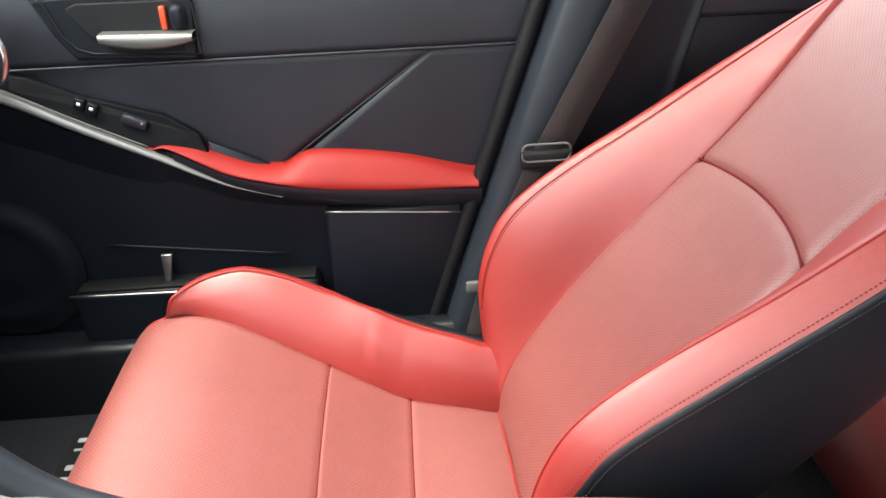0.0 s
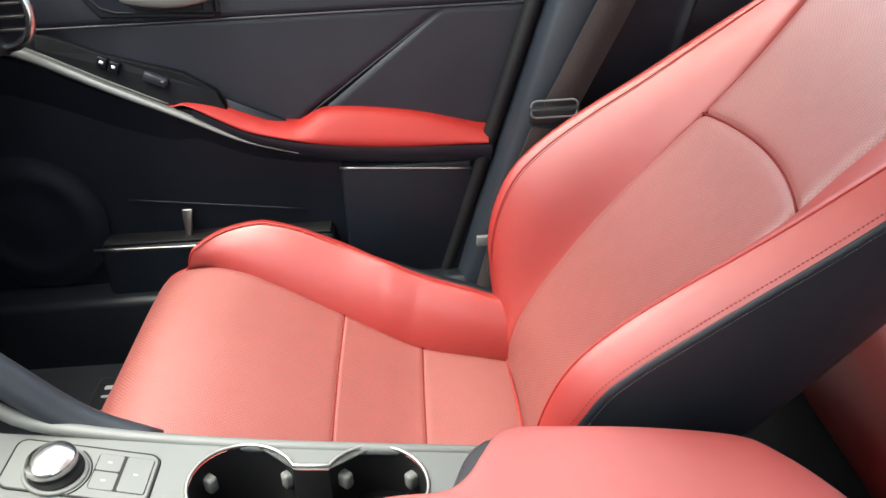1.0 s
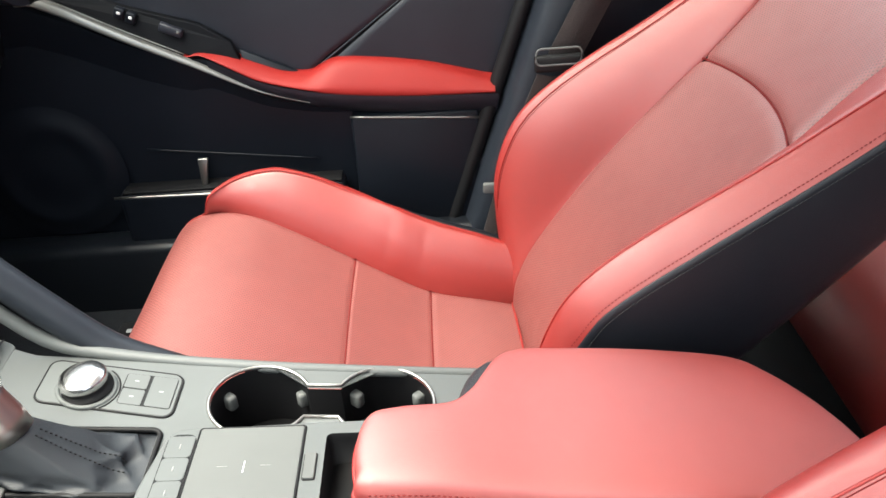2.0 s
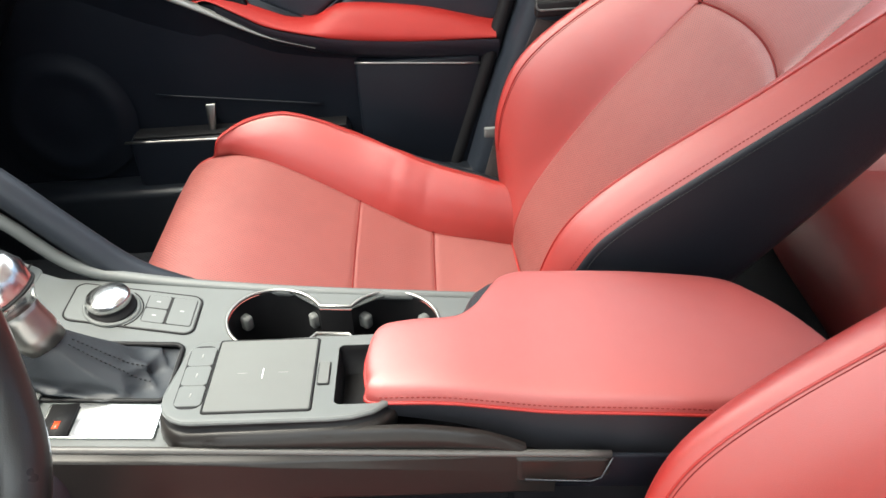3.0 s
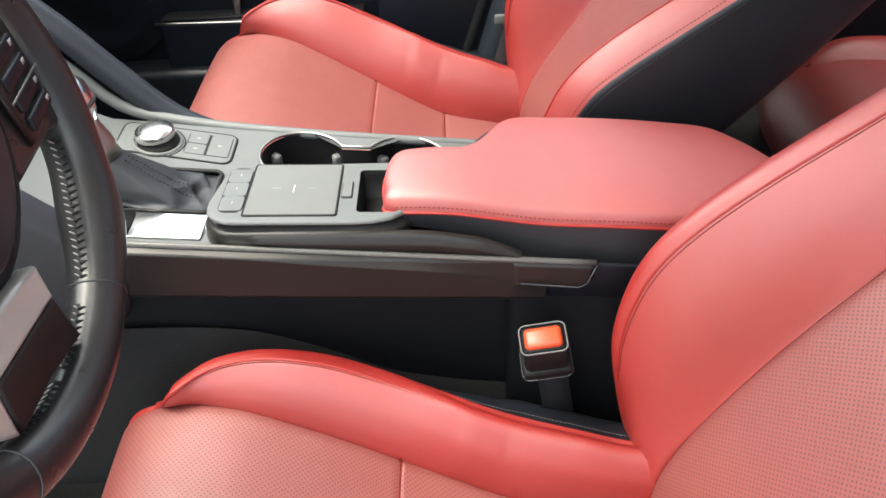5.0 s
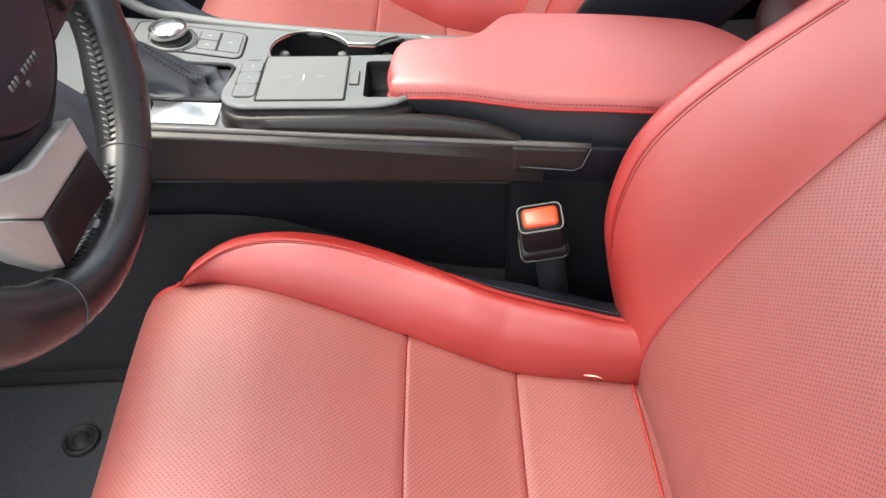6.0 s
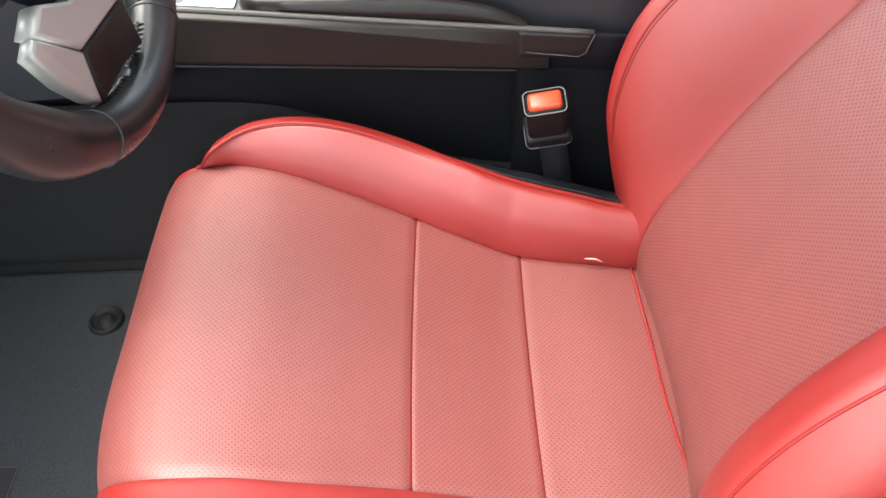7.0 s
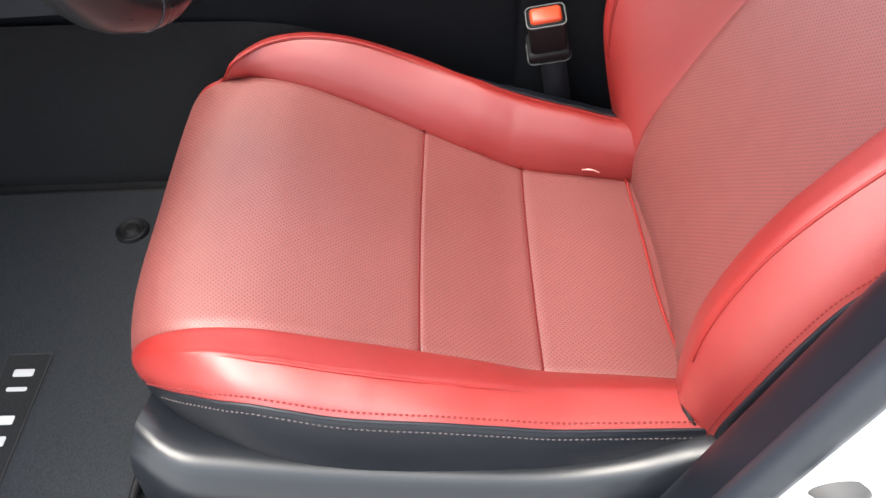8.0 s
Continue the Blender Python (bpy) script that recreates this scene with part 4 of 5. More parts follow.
part("panel_lip", tube([cp(-0.6 + 0.69 * i / 20, 0.2745, lerp_table([(-0.6, 0.508), (-0.3, 0.4875), (-0.1, 0.475), (0.1, 0.4605)], -0.6 + 0.69 * i / 20)) for i in range(21)], 0.0017, 6), GREYPL, con)
part("tunnel_carpet", sheet(lambda u, w: (lambda x: cp(x, 0.284 - 0.010 * w - 0.02 * w * w, lerp_table([(-0.8, 0.44), (-0.3, 0.434), (-0.2, 0.424), (-0.13, 0.395), (-0.05, 0.352), (0.1, 0.325), (0.5, 0.32)], x) * (1 - w) + 0.162 * w))(-0.8 + 1.3 * u), 60, 12), CARPET, con, "black tunnel carpet")
# deck
def far_edge(x):
    return lerp_table([(-0.62, 0.492), (-0.4, 0.490), (-0.3, 0.486), (-0.2, 0.478), (-0.1, 0.473), (0.1, 0.469), (0.4, 0.466)], x)


bm = bmesh.new()
# deck drawn as strips that leave the two cups and the boot open
xs = [-0.62, -0.54, -0.46, -0.4, -0.36, -0.225, -0.2]
for x0, x1 in zip(xs, xs[1:]):
    for y0, y1 in ((0.27, 0.322), (0.322, 0.392), (0.392, 0.487)):
        if x0 >= -0.361 and x1 <= -0.224 and y0 == 0.322:
            continue
        q = []
        for x, y in ((x0, y0), (x1, y0), (x1, y1), (x0, y1)):
            q.append(bm.verts.new(cp(x, min(y, far_edge(x)), deck_z(x) + 0.9 * max(0.0, -0.36 - x) ** 1.25)))
        bm.faces.new(q)
bmesh.ops.remove_doubles(bm, verts=bm.verts, dist=1e-5)
part("deck_plate", bm, SILVER, con, "silver painted console deck")

# cup plate: outline with a figure-of-eight opening
OX, OY = (-0.146, -0.036), 0.43
R = 0.0435


def eight(t, grow=0.0):
    """Rim of the twin cup opening, t from 0 to 1 round it."""
    half = math.acos(min(1, (OX[1] - OX[0] - 0.028) / 2 / (R + grow)))
    n = 0.5
    if t < n:
        b = math.pi - half - (t / n) * (2 * math.pi - 2 * half)
        x, y = OX[1] + (R + grow) * math.cos(b), OY + (R + grow) * math.sin(b)
    else:
        b = -half - ((t - n) / n) * (2 * math.pi - 2 * half)
        x, y = OX[0] + (R + grow) * math.cos(b), OY + (R + grow) * math.sin(b)
    return x, y


N8 = 96
rim = [eight((i + 0.5) / N8) for i in range(N8)]
bm = bmesh.new()
outer = []
x0, x1, y0, y1 = -0.2, 0.25, 0.3725, 0.487
for x, y in rim:
    dx, dy = x - (-0.091), y - 0.43
    k = min((x1 + 0.091) / dx if dx > 1e-6 else 1e9, (x0 + 0.091) / dx if dx < -1e-6 else 1e9, (y1 - 0.43) / dy if dy > 1e-6 else 1e9, (y0 - 0.43) / dy if dy < -1e-6 else 1e9)
    outer.append((-0.091 + dx * k, 0.43 + dy * k))
a = [bm.verts.new(cp(x, y, deck_z(x))) for x, y in rim]
b = [bm.verts.new(cp(x, min(y, far_edge(x)), deck_z(x))) for x, y in outer]
for i in range(N8):
    j = (i + 1) % N8
    bm.faces.new((a[i], a[j], b[j], b[i]))
corners = [(x0, y0), (x0, y1), (x1, y1), (x1, y0)]
for c in corners:
    k = min(range(N8), key=lambda i: abs(outer[i][0] - c[0]) + abs(outer[i][1] - c[1]))
    for d in (-1, 0):
        i, j = (k + d) % N8, (k + d + 1) % N8
        if abs(outer[i][0] - outer[j][0]) > 1e-6 and abs(outer[i][1] - outer[j][1]) > 1e-6:
            bm.faces.new((b[i], b[j], bm.verts.new(cp(c[0], min(c[1], far_edge(c[0])), deck_z(c[0])))))
bmesh.ops.recalc_face_normals(bm, faces=bm.faces)
part("cup_deck", bm, SILVER, con, "silver deck round the cup holders")
cup = part("cup_holder", sheet(lambda u, w: (lambda q: cp(q[0], q[1], deck_z(q[0]) - 0.001 - 0.07 * w))(eight((u * N8 + 0.5) / N8 % 1.0)), N8, 6), RUBBER, con, "black twin cup holder")
part("cup_floor", box(-0.2, 0.02, 0.38 - 0.37, 0.48 - 0.37, 0.465 - 0.16, 0.472 - 0.16, 0.0), RUBBER, cup)
part("cup_rim", tube([cp(*eight((i + 0.5) / N8, 0.0012), deck_z(eight((i + 0.5) / N8)[0]) + 0.0012) for i in range(N8)], 0.0017, 7, closed=True), SATIN, cup, "satin metal rim")
for x, y, az in ((-0.181, 0.452, -40), (-0.113, 0.458, 215), (-0.065, 0.458, -40), (-0.005, 0.458, 215)):
    part("cup_tab", box(-0.007, 0.007, -0.005, 0.005, -0.012, 0.004, 0.003, m=Matrix.Translation(cp(x, y, deck_z(x) - 0.018)) @ Matrix.Rotation(radians(az), 4, "Z")), PAD, cup, "grey rubber grip tab")

# touch pad block
BLOCK = [(-0.034, 0.286), (-0.046, 0.2765), (-0.062, 0.2715), (-0.080, 0.270), (-0.186, 0.270)] + [(-0.186 - 0.028 * math.sin(radians(a)), 0.298 - 0.028 * math.cos(radians(a))) for a in (15, 30, 45, 60, 75)]
BLOCK += [(-0.214, 0.304), (-0.208, 0.345)] + [(-0.190 - 0.016 * math.cos(radians(a)), 0.352 + 0.018 * math.sin(radians(a))) for a in (15, 40, 65, 90)] + [(-0.034, 0.374)]
WELL = rounded(-0.0585, 0.3215, 0.038, 0.073, 0.005)


def grown(outline, d):
    """A plan outline pushed outward by d (clockwise seen from above)."""
    out, n = [], len(outline)
    for i, p in enumerate(outline):
        t = (Vector(outline[(i + 1) % n]) - Vector(outline[i - 1])).normalized()
        out.append((p[0] - t.y * d, p[1] + t.x * d))
    return out


def block_rings(steps):
    """Walls between successive outlines: (outward, z) for each."""
    bm = bmesh.new()
    rings = [[bm.verts.new(cp(x, y, z)) for x, y in grown(BLOCK, d)] for d, z in steps]
    for A, B in zip(rings, rings[1:]):
        for i in range(len(BLOCK)):
            j = (i + 1) % len(BLOCK)
            bm.faces.new((A[i], A[j], B[j], B[i]))
    return bm, rings[0]


bm, rim_loop = block_rings([(-0.0035, 0.5676), (-0.0016, 0.5672), (-0.0003, 0.5660), (0.0, 0.5642)])
well_loop = [bm.verts.new(cp(x, y, 0.5676)) for x, y in WELL]
loops = []
for ring in (rim_loop, well_loop):
    for i in range(len(ring)):
        p, q = ring[i], ring[(i + 1) % len(ring)]
        loops.append(bm.edges.get((p, q)) or bm.edges.new((p, q)))
bmesh.ops.triangle_fill(bm, use_beauty=True, use_dissolve=False, edges=loops, normal=(0, 0, 1))
bmesh.ops.recalc_face_normals(bm, faces=bm.faces)
for f in bm.faces:
    if f.normal.z < 0 and abs(f.normal.z) > 0.9:
        f.normal_flip()
blk = part("touchpad_block", bm, SILVER, con, "silver touchpad housing", smooth=False)
bm, _ = block_rings([(-0.0004, 0.5645), (-0.0016, 0.5625), (-0.0016, 0.5575), (0.0012, 0.5568)])
bmesh.ops.recalc_face_normals(bm, faces=bm.faces)
part("housing_gap", bm, RUBBER, blk, "dark shadow gap under the rim")
bm, _ = block_rings([(0.0002, 0.5572), (0.0030, 0.5560), (0.0052, 0.5510), (0.0055, 0.5450), (0.0040, 0.5330)])
bmesh.ops.recalc_face_normals(bm, faces=bm.faces)
part("housing_band", bm, PIANO, blk, "gloss dark band round the housing")


def band_top(x):
    return lerp_table([(-0.22, 0.5565), (-0.05, 0.5560), (-0.01, 0.554), (0.03, 0.544), (0.06, 0.530), (0.075, 0.521)], x)


part("strip_tail", sheet(lambda u, w: (lambda x, q: cp(x, 0.2715 + 0.007 * max(0, -0.17 - x) / 0.03 - q.x, ledge_z(x) + (band_top(x) - ledge_z(x)) * q.y))(-0.20 + 0.272 * u, spline([(0.0, 1.0, 0), (0.004, 0.95, 0), (0.007, 0.7, 0), (0.0085, 0.4, 0), (0.006, 0.1, 0), (0.004, 0.0, 0)], w)), 50, 18), PIANO, blk, "gloss dark strip running under the lid")
part("button_well", prism([cp(*p, 0.5674) for p in rounded(-0.1915, 0.3235, 0.0225, 0.0765, 0.008)], (0, 0, 0.0006), 0.0), RUBBER, blk)
for y in (0.2995, 0.3235, 0.3475):
    key = part("pad_button", prism([cp(*p, 0.5676) for p in rounded(-0.1915, y, 0.0210, 0.0236, 0.0035)], (0, 0, 0.0010), 0.0003), SILVER, blk, "grey push button")
    part("button_mark", box(-0.1915, -0.1905, y - 0.3725, y - 0.3675, 0.4086, 0.4089, 0), PADMARK, key)
pad = part("touchpad", prism([cp(*p, 0.5676) for p in rounded(-0.1370, 0.3235, 0.082, 0.086, 0.002)], (0, 0, 0.0014), 0.0004), PAD, blk, "matt grey touchpad")
part("pad_frame", tube([cp(*p, 0.5678) for p in rounded(-0.1370, 0.3235, 0.0836, 0.0876, 0.002)], 0.0013, 5, closed=True), RUBBER, pad)
part("pad_mark", box(-0.1378, -0.1371, -0.053, -0.041, 0.40895, 0.40915, 0), WHITE, pad)
part("pad_mark", box(-0.158, -0.150, -0.0462, -0.0458, 0.40895, 0.40912, 0), PADMARK, pad)
part("pad_mark", box(-0.125, -0.117, -0.0462, -0.0458, 0.40895, 0.40912, 0), PADMARK, pad)
part("slider_gap", prism([cp(*p, 0.5674) for p in rounded(-0.0875, 0.322, 0.0105, 0.0285, 0.002)], (0, 0, 0.0006), 0.0), RUBBER, blk)
part("slider", prism([cp(*p, 0.5676) for p in rounded(-0.0875, 0.322, 0.0088, 0.0268, 0.0016)], (0, 0, 0.0022), 0.0006), PAD, blk, "grey slide key")
bm = bmesh.new()
rings = [[bm.verts.new(cp(-0.0585 + (x + 0.0585) * k, 0.3215 + (y - 0.3215) * k, z)) for x, y in WELL] for k, z in ((1.0, 0.5676), (0.985, 0.5660), (0.97, 0.560), (0.93, 0.530))]
for A, B in zip(rings, rings[1:]):
    for i in range(len(WELL)):
        j = (i + 1) % len(WELL)
        bm.faces.new((A[i], A[j], B[j], B[i]))
bm.faces.new(rings[-1])
bmesh.ops.recalc_face_normals(bm, faces=bm.faces)
part("bin", bm, RUBBER, blk, "open black bin")
# the housing's top falls a little towards the rear and the passenger
for ob in [blk] + list(blk.children_recursive):
    for v in ob.data.vertices:
        v.co.z += (0.0042 - 0.05 * (v.co.x + 0.18) - 0.05 * (v.co.y + 0.09)) * min(1, max(0, (v.co.z - 0.380) / 0.024))

# control knob and its key panel
def panel_at(x, y, dz=0.0):
    """Point on the knob panel, which runs askew to the deck."""
    return cp(x, y - 0.16 * (x + 0.28), deck_z(x) + dz)


kp = part("knob_panel", prism([panel_at(*p) for p in rounded(-0.280, 0.443, 0.122, 0.053, 0.009)], (0, 0, 0.0016), 0.0006), SILVER, con, "silver control panel")
part("panel_groove", tube([panel_at(x, y, 0.0006) for x, y in rounded(-0.280, 0.443, 0.124, 0.055, 0.010)], 0.0010, 5, closed=True), RUBBER, kp)
part("knob_dish", tube([panel_at(-0.300 + 0.0255 * math.cos(a), 0.4395 + 0.0255 * math.sin(a), 0.0014) for a in [math.tau * k / 40 for k in range(40)]], 0.0022, 8, closed=True), SILVER, kp)
part("dish_groove", tube([panel_at(-0.300 + 0.0295 * math.cos(a), 0.4395 + 0.0295 * math.sin(a), 0.0016) for a in [-0.9 + 1.9 * k / 20 for k in range(21)]], 0.0008, 5), RUBBER, kp)
part("key_well", prism([panel_at(*p, 0.0014) for p in rounded(-0.2455, 0.4445, 0.0475, 0.039, 0.003)], (0, 0, 0.0006), 0.0), RUBBER, kp)
for x, y, w, d in ((-0.258, 0.4545, 0.0205, 0.0180), (-0.258, 0.4345, 0.0205, 0.0190), (-0.2335, 0.4445, 0.0225, 0.0380)):
    key = part("panel_key", prism([panel_at(*p, 0.0018) for p in rounded(x, y, w, d, 0.002)], (0, 0, 0.0006), 0.0002), SILVER, kp, "silver key")
    part("key_mark", prism([panel_at(*p, 0.0026) for p in rounded(x, y, 0.004, 0.0018, 0.0007)], (0, 0, 0.0001), 0.0), PADMARK, key)
knob = empty("control_knob", (-0.300, 0.4425, deck_z(-0.300)))
bm = bmesh.new()
prof = [(0.0235, 0.0), (0.023, 0.003), (0.020, 0.004), (0.0195, 0.010)]
prof2 = [(0.0190, 0.007), (0.0204, 0.0085), (0.0206, 0.0145), (0.0192, 0.0168), (0.011, 0.0185), (0.0, 0.019)]


def lathe(rows, n=40):
    bm = bmesh.new()
    rings = [[bm.verts.new((r * math.cos(k * math.tau / n), r * math.sin(k * math.tau / n), z)) for k in range(n)] if r > 0 else [bm.verts.new((0, 0, z))] for r, z in rows]
    for A, B in zip(rings, rings[1:]):
        for k in range(n):
            a = [A[k % len(A)], A[(k + 1) % len(A)], B[(k + 1) % len(B)], B[k % len(B)]]
            u = list(dict.fromkeys(a))
            if len(u) > 2:
                bm.faces.new(u)
    bmesh.ops.recalc_face_normals(bm, faces=bm.faces)
    return bm


part("knob_base", lathe(prof), RUBBER, knob)
part("knob_cap", lathe(prof2), CHROME, knob, "bright chrome cap")
tagged(knob, "round chrome control knob on the console", "knob")

# gear lever
lever = empty("gear_lever", (-0.29, 0.357, deck_z(-0.29)))


def boot(u, w):
    a = math.tau * w
    c, s = math.cos(a), math.sin(a)
    sq = 1 / max(abs(c), abs(s)) ** 0.97
    base = Vector((0.068 * c * sq, 0.0355 * s * sq, -0.004 - 0.0075 * c * sq))
    top = Vector((-0.028 + 0.018 * c, -0.008 + 0.017 * s, 0.047))
    p = base.lerp(top, u)
    bul = 0.5 * math.sin(math.pi * u)
    p += Vector((0.018 * c, 0.012 * s, -0.028)) * bul * (0.6 + 0.4 * c)
    crease = lambda t: 1 - 2 * abs(math.sin(t)) ** 0.7
    low = math.sin(math.pi * min(1, u * 1.5)) * (0.35 + 0.65 * max(0, 1 - u))
    fold = low * (0.0042 * crease(1.5 * a + 5.5 * u + 0.4) + 0.0024 * crease(3.5 * a - 8 * u) + 0.0012 * math.sin(9 * a + 14 * u))
    return p + Vector((c, s, 0.4)) * fold


part("boot", sheet(boot, 40, 80), BOOT, lever, "wrinkled grey leather boot")
part("boot_stitching", stitches([Vector(boot(0.30 + 0.66 * i / 20, 0.012)) + Vector((0.001, 0, 0.0015)) for i in range(21)], 0.0022, 0.0018, 0.0007), RUBBER, lever)
part("boot_stitching", stitches([Vector(boot(0.30 + 0.66 * i / 20, 0.955)) + Vector((0.001, 0, 0.0015)) for i in range(21)], 0.0022, 0.0018, 0.0007), RUBBER, lever)
part("boot_frame", tube([(x + 0.29 - 0.0, y - 0.357, deck_z(x) - deck_z(-0.29) + 0.001) for x, y in rounded(-0.29, 0.357, 0.136, 0.07, 0.008)], 0.0024, 6, closed=True), RUBBER, lever, "dark frame round the boot")
part("boot_floor", prism([(x + 0.29, y - 0.357, deck_z(x) - deck_z(-0.29) - 0.013) for x, y in rounded(-0.29, 0.364, 0.162, 0.116, 0.004)], (0, 0, 0.003), 0.0), RUBBER, lever)
part("collar", tube([(-0.026, -0.008, 0.042), (-0.031, -0.007, 0.056), (-0.037, -0.006, 0.072), (-0.041, -0.006, 0.083)], [0.0185, 0.0190, 0.0175, 0.0190], 24), SATIN, lever, "satin metal collar")
part("grip", tube([(-0.039, -0.006, 0.078), (-0.044, -0.005, 0.092), (-0.050, -0.004, 0.107), (-0.054, -0.004, 0.118), (-0.056, -0.004, 0.124)], [0.0190, 0.0265, 0.0280, 0.0225, 0.009], 24), CHROME, lever, "rounded metal grip")
part("grip_band", tube([(-0.043 + 0.0265 * math.cos(a) * 0.93, -0.005 + 0.0265 * math.sin(a), 0.091 + 0.0265 * 0.4 * math.cos(a)) for a in [math.tau * k / 32 for k in range(32)]], 0.0012, 6, closed=True), RUBBER, lever)
tagged(lever, "automatic gear lever with grey leather boot and metal grip", "gear lever")

# gloss black plate beside the boot; mirror metal imitates the sky reflected in it
plate = part("ash_lid", prism([cp(*p, 0.0) for p in rounded(-0.267, 0.2985, 0.09, 0.036, 0.002)], (0, 0, 0.002), 0.0006), SKYPLATE, con, "gloss black plate, its sky reflection imitated by mirror metal")
for v in plate.data.vertices:
    v.co.z += deck_z(v.co.x) + 0.0005
# black patch imitates the end reflecting no sky, with an orange mark
part("lid_shade", box(-0.3105, -0.288, -0.0885, -0.055, deck_z(-0.3) - 0.1575, deck_z(-0.3) - 0.1562, 0.0), RUBBER, plate)
part("lid_lamp", box(-0.302, -0.297, -0.082, -0.074, deck_z(-0.3) - 0.1565, deck_z(-0.3) - 0.1556, 0.0), ORANGE, plate)
keys = part("key_panel", prism([cp(*p, 0.0) for p in rounded(-0.415, 0.468, 0.075, 0.05, 0.006)], (0, 0, 0.002), 0.0006), SILVER, con, "silver key panel")
for v in keys.data.vertices:
    v.co.z += deck_z(v.co.x) + 0.9 * max(0.0, -0.36 - v.co.x) ** 1.25 - 0.0004
for x in (-0.435, -0.415, -0.395):
    z = deck_z(x) + 0.9 * max(0.0, -0.36 - x) ** 1.25 - 0.1585
    part("panel_key", box(x - 0.0085, x + 0.0085, 0.078, 0.118, z, z + 0.0012, 0.0004), PAD, keys)
    part("key_gap", box(x + 0.0092, x + 0.0105, 0.076, 0.12, z, z + 0.0008, 0.0), RUBBER, keys)
part("small_switch", box(-0.347, -0.322, -0.067, -0.04, deck_z(-0.335) - 0.16, deck_z(-0.335) - 0.156, 0.001), PAD, con, "grey square switch")
# passenger-side rails that sweep up to the dash
part("knee_rail", tube([cp(x, 0.505, lerp_table([(-0.6, 0.84), (-0.5, 0.76), (-0.4, 0.665), (-0.35, 0.605), (-0.3, 0.55), (-0.24, 0.515)], x)) for x in [-0.6 + 0.36 * i / 30 for i in range(31)]], 0.017, 10, squash=0.9), GREYPL, con, "dark grey knee rail")
part("edge_rail", tube([cp(x, far_edge(x) + 0.003, lerp_table([(-0.6, 0.80), (-0.5, 0.72), (-0.4, 0.63), (-0.35, 0.575), (-0.3, 0.556), (-0.2, 0.541), (0.1, 0.508)], x)) for x in [-0.6 + 0.7 * i / 50 for i in range(51)]], [0.0075 - 0.0025 * i / 50 for i in range(51)], 10), SILVER, con, "silver edge rail")
tagged(con, "silver and black car center console", "console")

# armrest lid
lid = empty("armrest_box", (0.1, 0.37, 0.5))


def lid_edge(t):
    """Plan outline of the lid, t from 0 to 1 round it."""
    pts = [(-0.042, 0.288), (0.06, 0.283), (0.16, 0.276), (0.26, 0.270), (0.338, 0.275), (0.349, 0.31), (0.331, 0.36), (0.300, 0.411), (0.270, 0.438), (0.2, 0.451), (0.12, 0.457), (0.088, 0.457),
           (0.068, 0.444), (0.054, 0.418), (0.040, 0.390), (0.020, 0.371), (-0.02, 0.366), (-0.044, 0.36), (-0.053, 0.335), (-0.052, 0.305)]
    n = len(pts)
    k = int(t * n) % n
    return spline([(*pts[(k + j) % n], 0) for j in (-1, 0, 1, 2)], (1 + t * n - int(t * n)) / 3)


def lid_z(x, y):
    top = lerp_table([(-0.06, 0.576), (-0.03, 0.579), (0.01, 0.577), (0.05, 0.570), (0.09, 0.564), (0.15, 0.561), (0.2, 0.558), (0.25, 0.554), (0.35, 0.548)], x)
    return top + 0.006 * math.sin(math.pi * min(1, max(0, (y - 0.28) / 0.17)))


def lid_shell(w):
    """Rings from the middle of the top outward and down: (shrink, drop)."""
    return spline([(0.0, 0.0, 0), (0.35, 0.0, 0), (0.7, 0.0008, 0), (0.9, 0.003, 0), (0.975, 0.009, 0), (1.0, 0.018, 0)], w)


def lid_point(u, w):
    e, q = lid_edge(u), lid_shell(w)
    cx, cy = min(max(e.x, 0.0), 0.27), 0.333
    x, y = cx + (e.x - cx) * q.x, cy + (e.y - cy) * q.x
    return Vector((x - 0.1, y - 0.37, lid_z(x, y) - q.y - 0.5))


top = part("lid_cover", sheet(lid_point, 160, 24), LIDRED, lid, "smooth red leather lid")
part("lid_stitching", stitches([lid_point(i / 200 * 0.25, 0.88) + Vector((0, -0.0002, 0.0006)) for i in range(201)], 0.0026, 0.0016), RTHREAD, top)
part("lid_piping", tube([lid_point(i / 160, 0.995) for i in range(160)], 0.0018, 7, closed=True), PIPE, top)
part("far_stitching", stitches([lid_point(0.5 + i / 200 * 0.35, 0.93) + Vector((0, 0, 0.0006)) for i in range(201)], 0.0026, 0.0016), RTHREAD, top)


def lid_side(u, w):
    e = lid_edge(u)
    p = lid_point(u, 1.0)
    d = 0.004 + lerp_table([(-0.06, 0.008), (0.0, 0.018), (0.04, 0.026), (0.075, 0.042), (0.12, 0.045), (0.36, 0.05)], e.x)
    k = 1 - 0.03 * w
    notch = math.exp(-(((e.x - 0.055) / 0.03) ** 2)) if e.y > 0.37 else 0.0
    out = min(1, w * 3) * notch
    return Vector((p.x - 0.014 * out, p.y * k + 0.007 * out, p.z - 0.002 * out - max(d, 0.04 * notch) * max(0.0, w - 0.3 * notch) / (1 - 0.3 * notch)))


part("lid_base", sheet(lid_side, 160, 12), LITBLACK, lid, "black leather lower half")
tagged(lid, "red leather armrest lid over the console box", "armrest")
part("box_tail", box(0.06, 0.30, -0.10, 0.07, 0.0, 0.315, 0.01), FLATBLACK, con)
part("latch_line", tube([cp(0.14, 0.2585, 0.512), cp(0.132, 0.2565, 0.492), cp(0.124, 0.2565, 0.488), cp(0.07, 0.2565, 0.496)], 0.0008, 5), GREYPL, con)

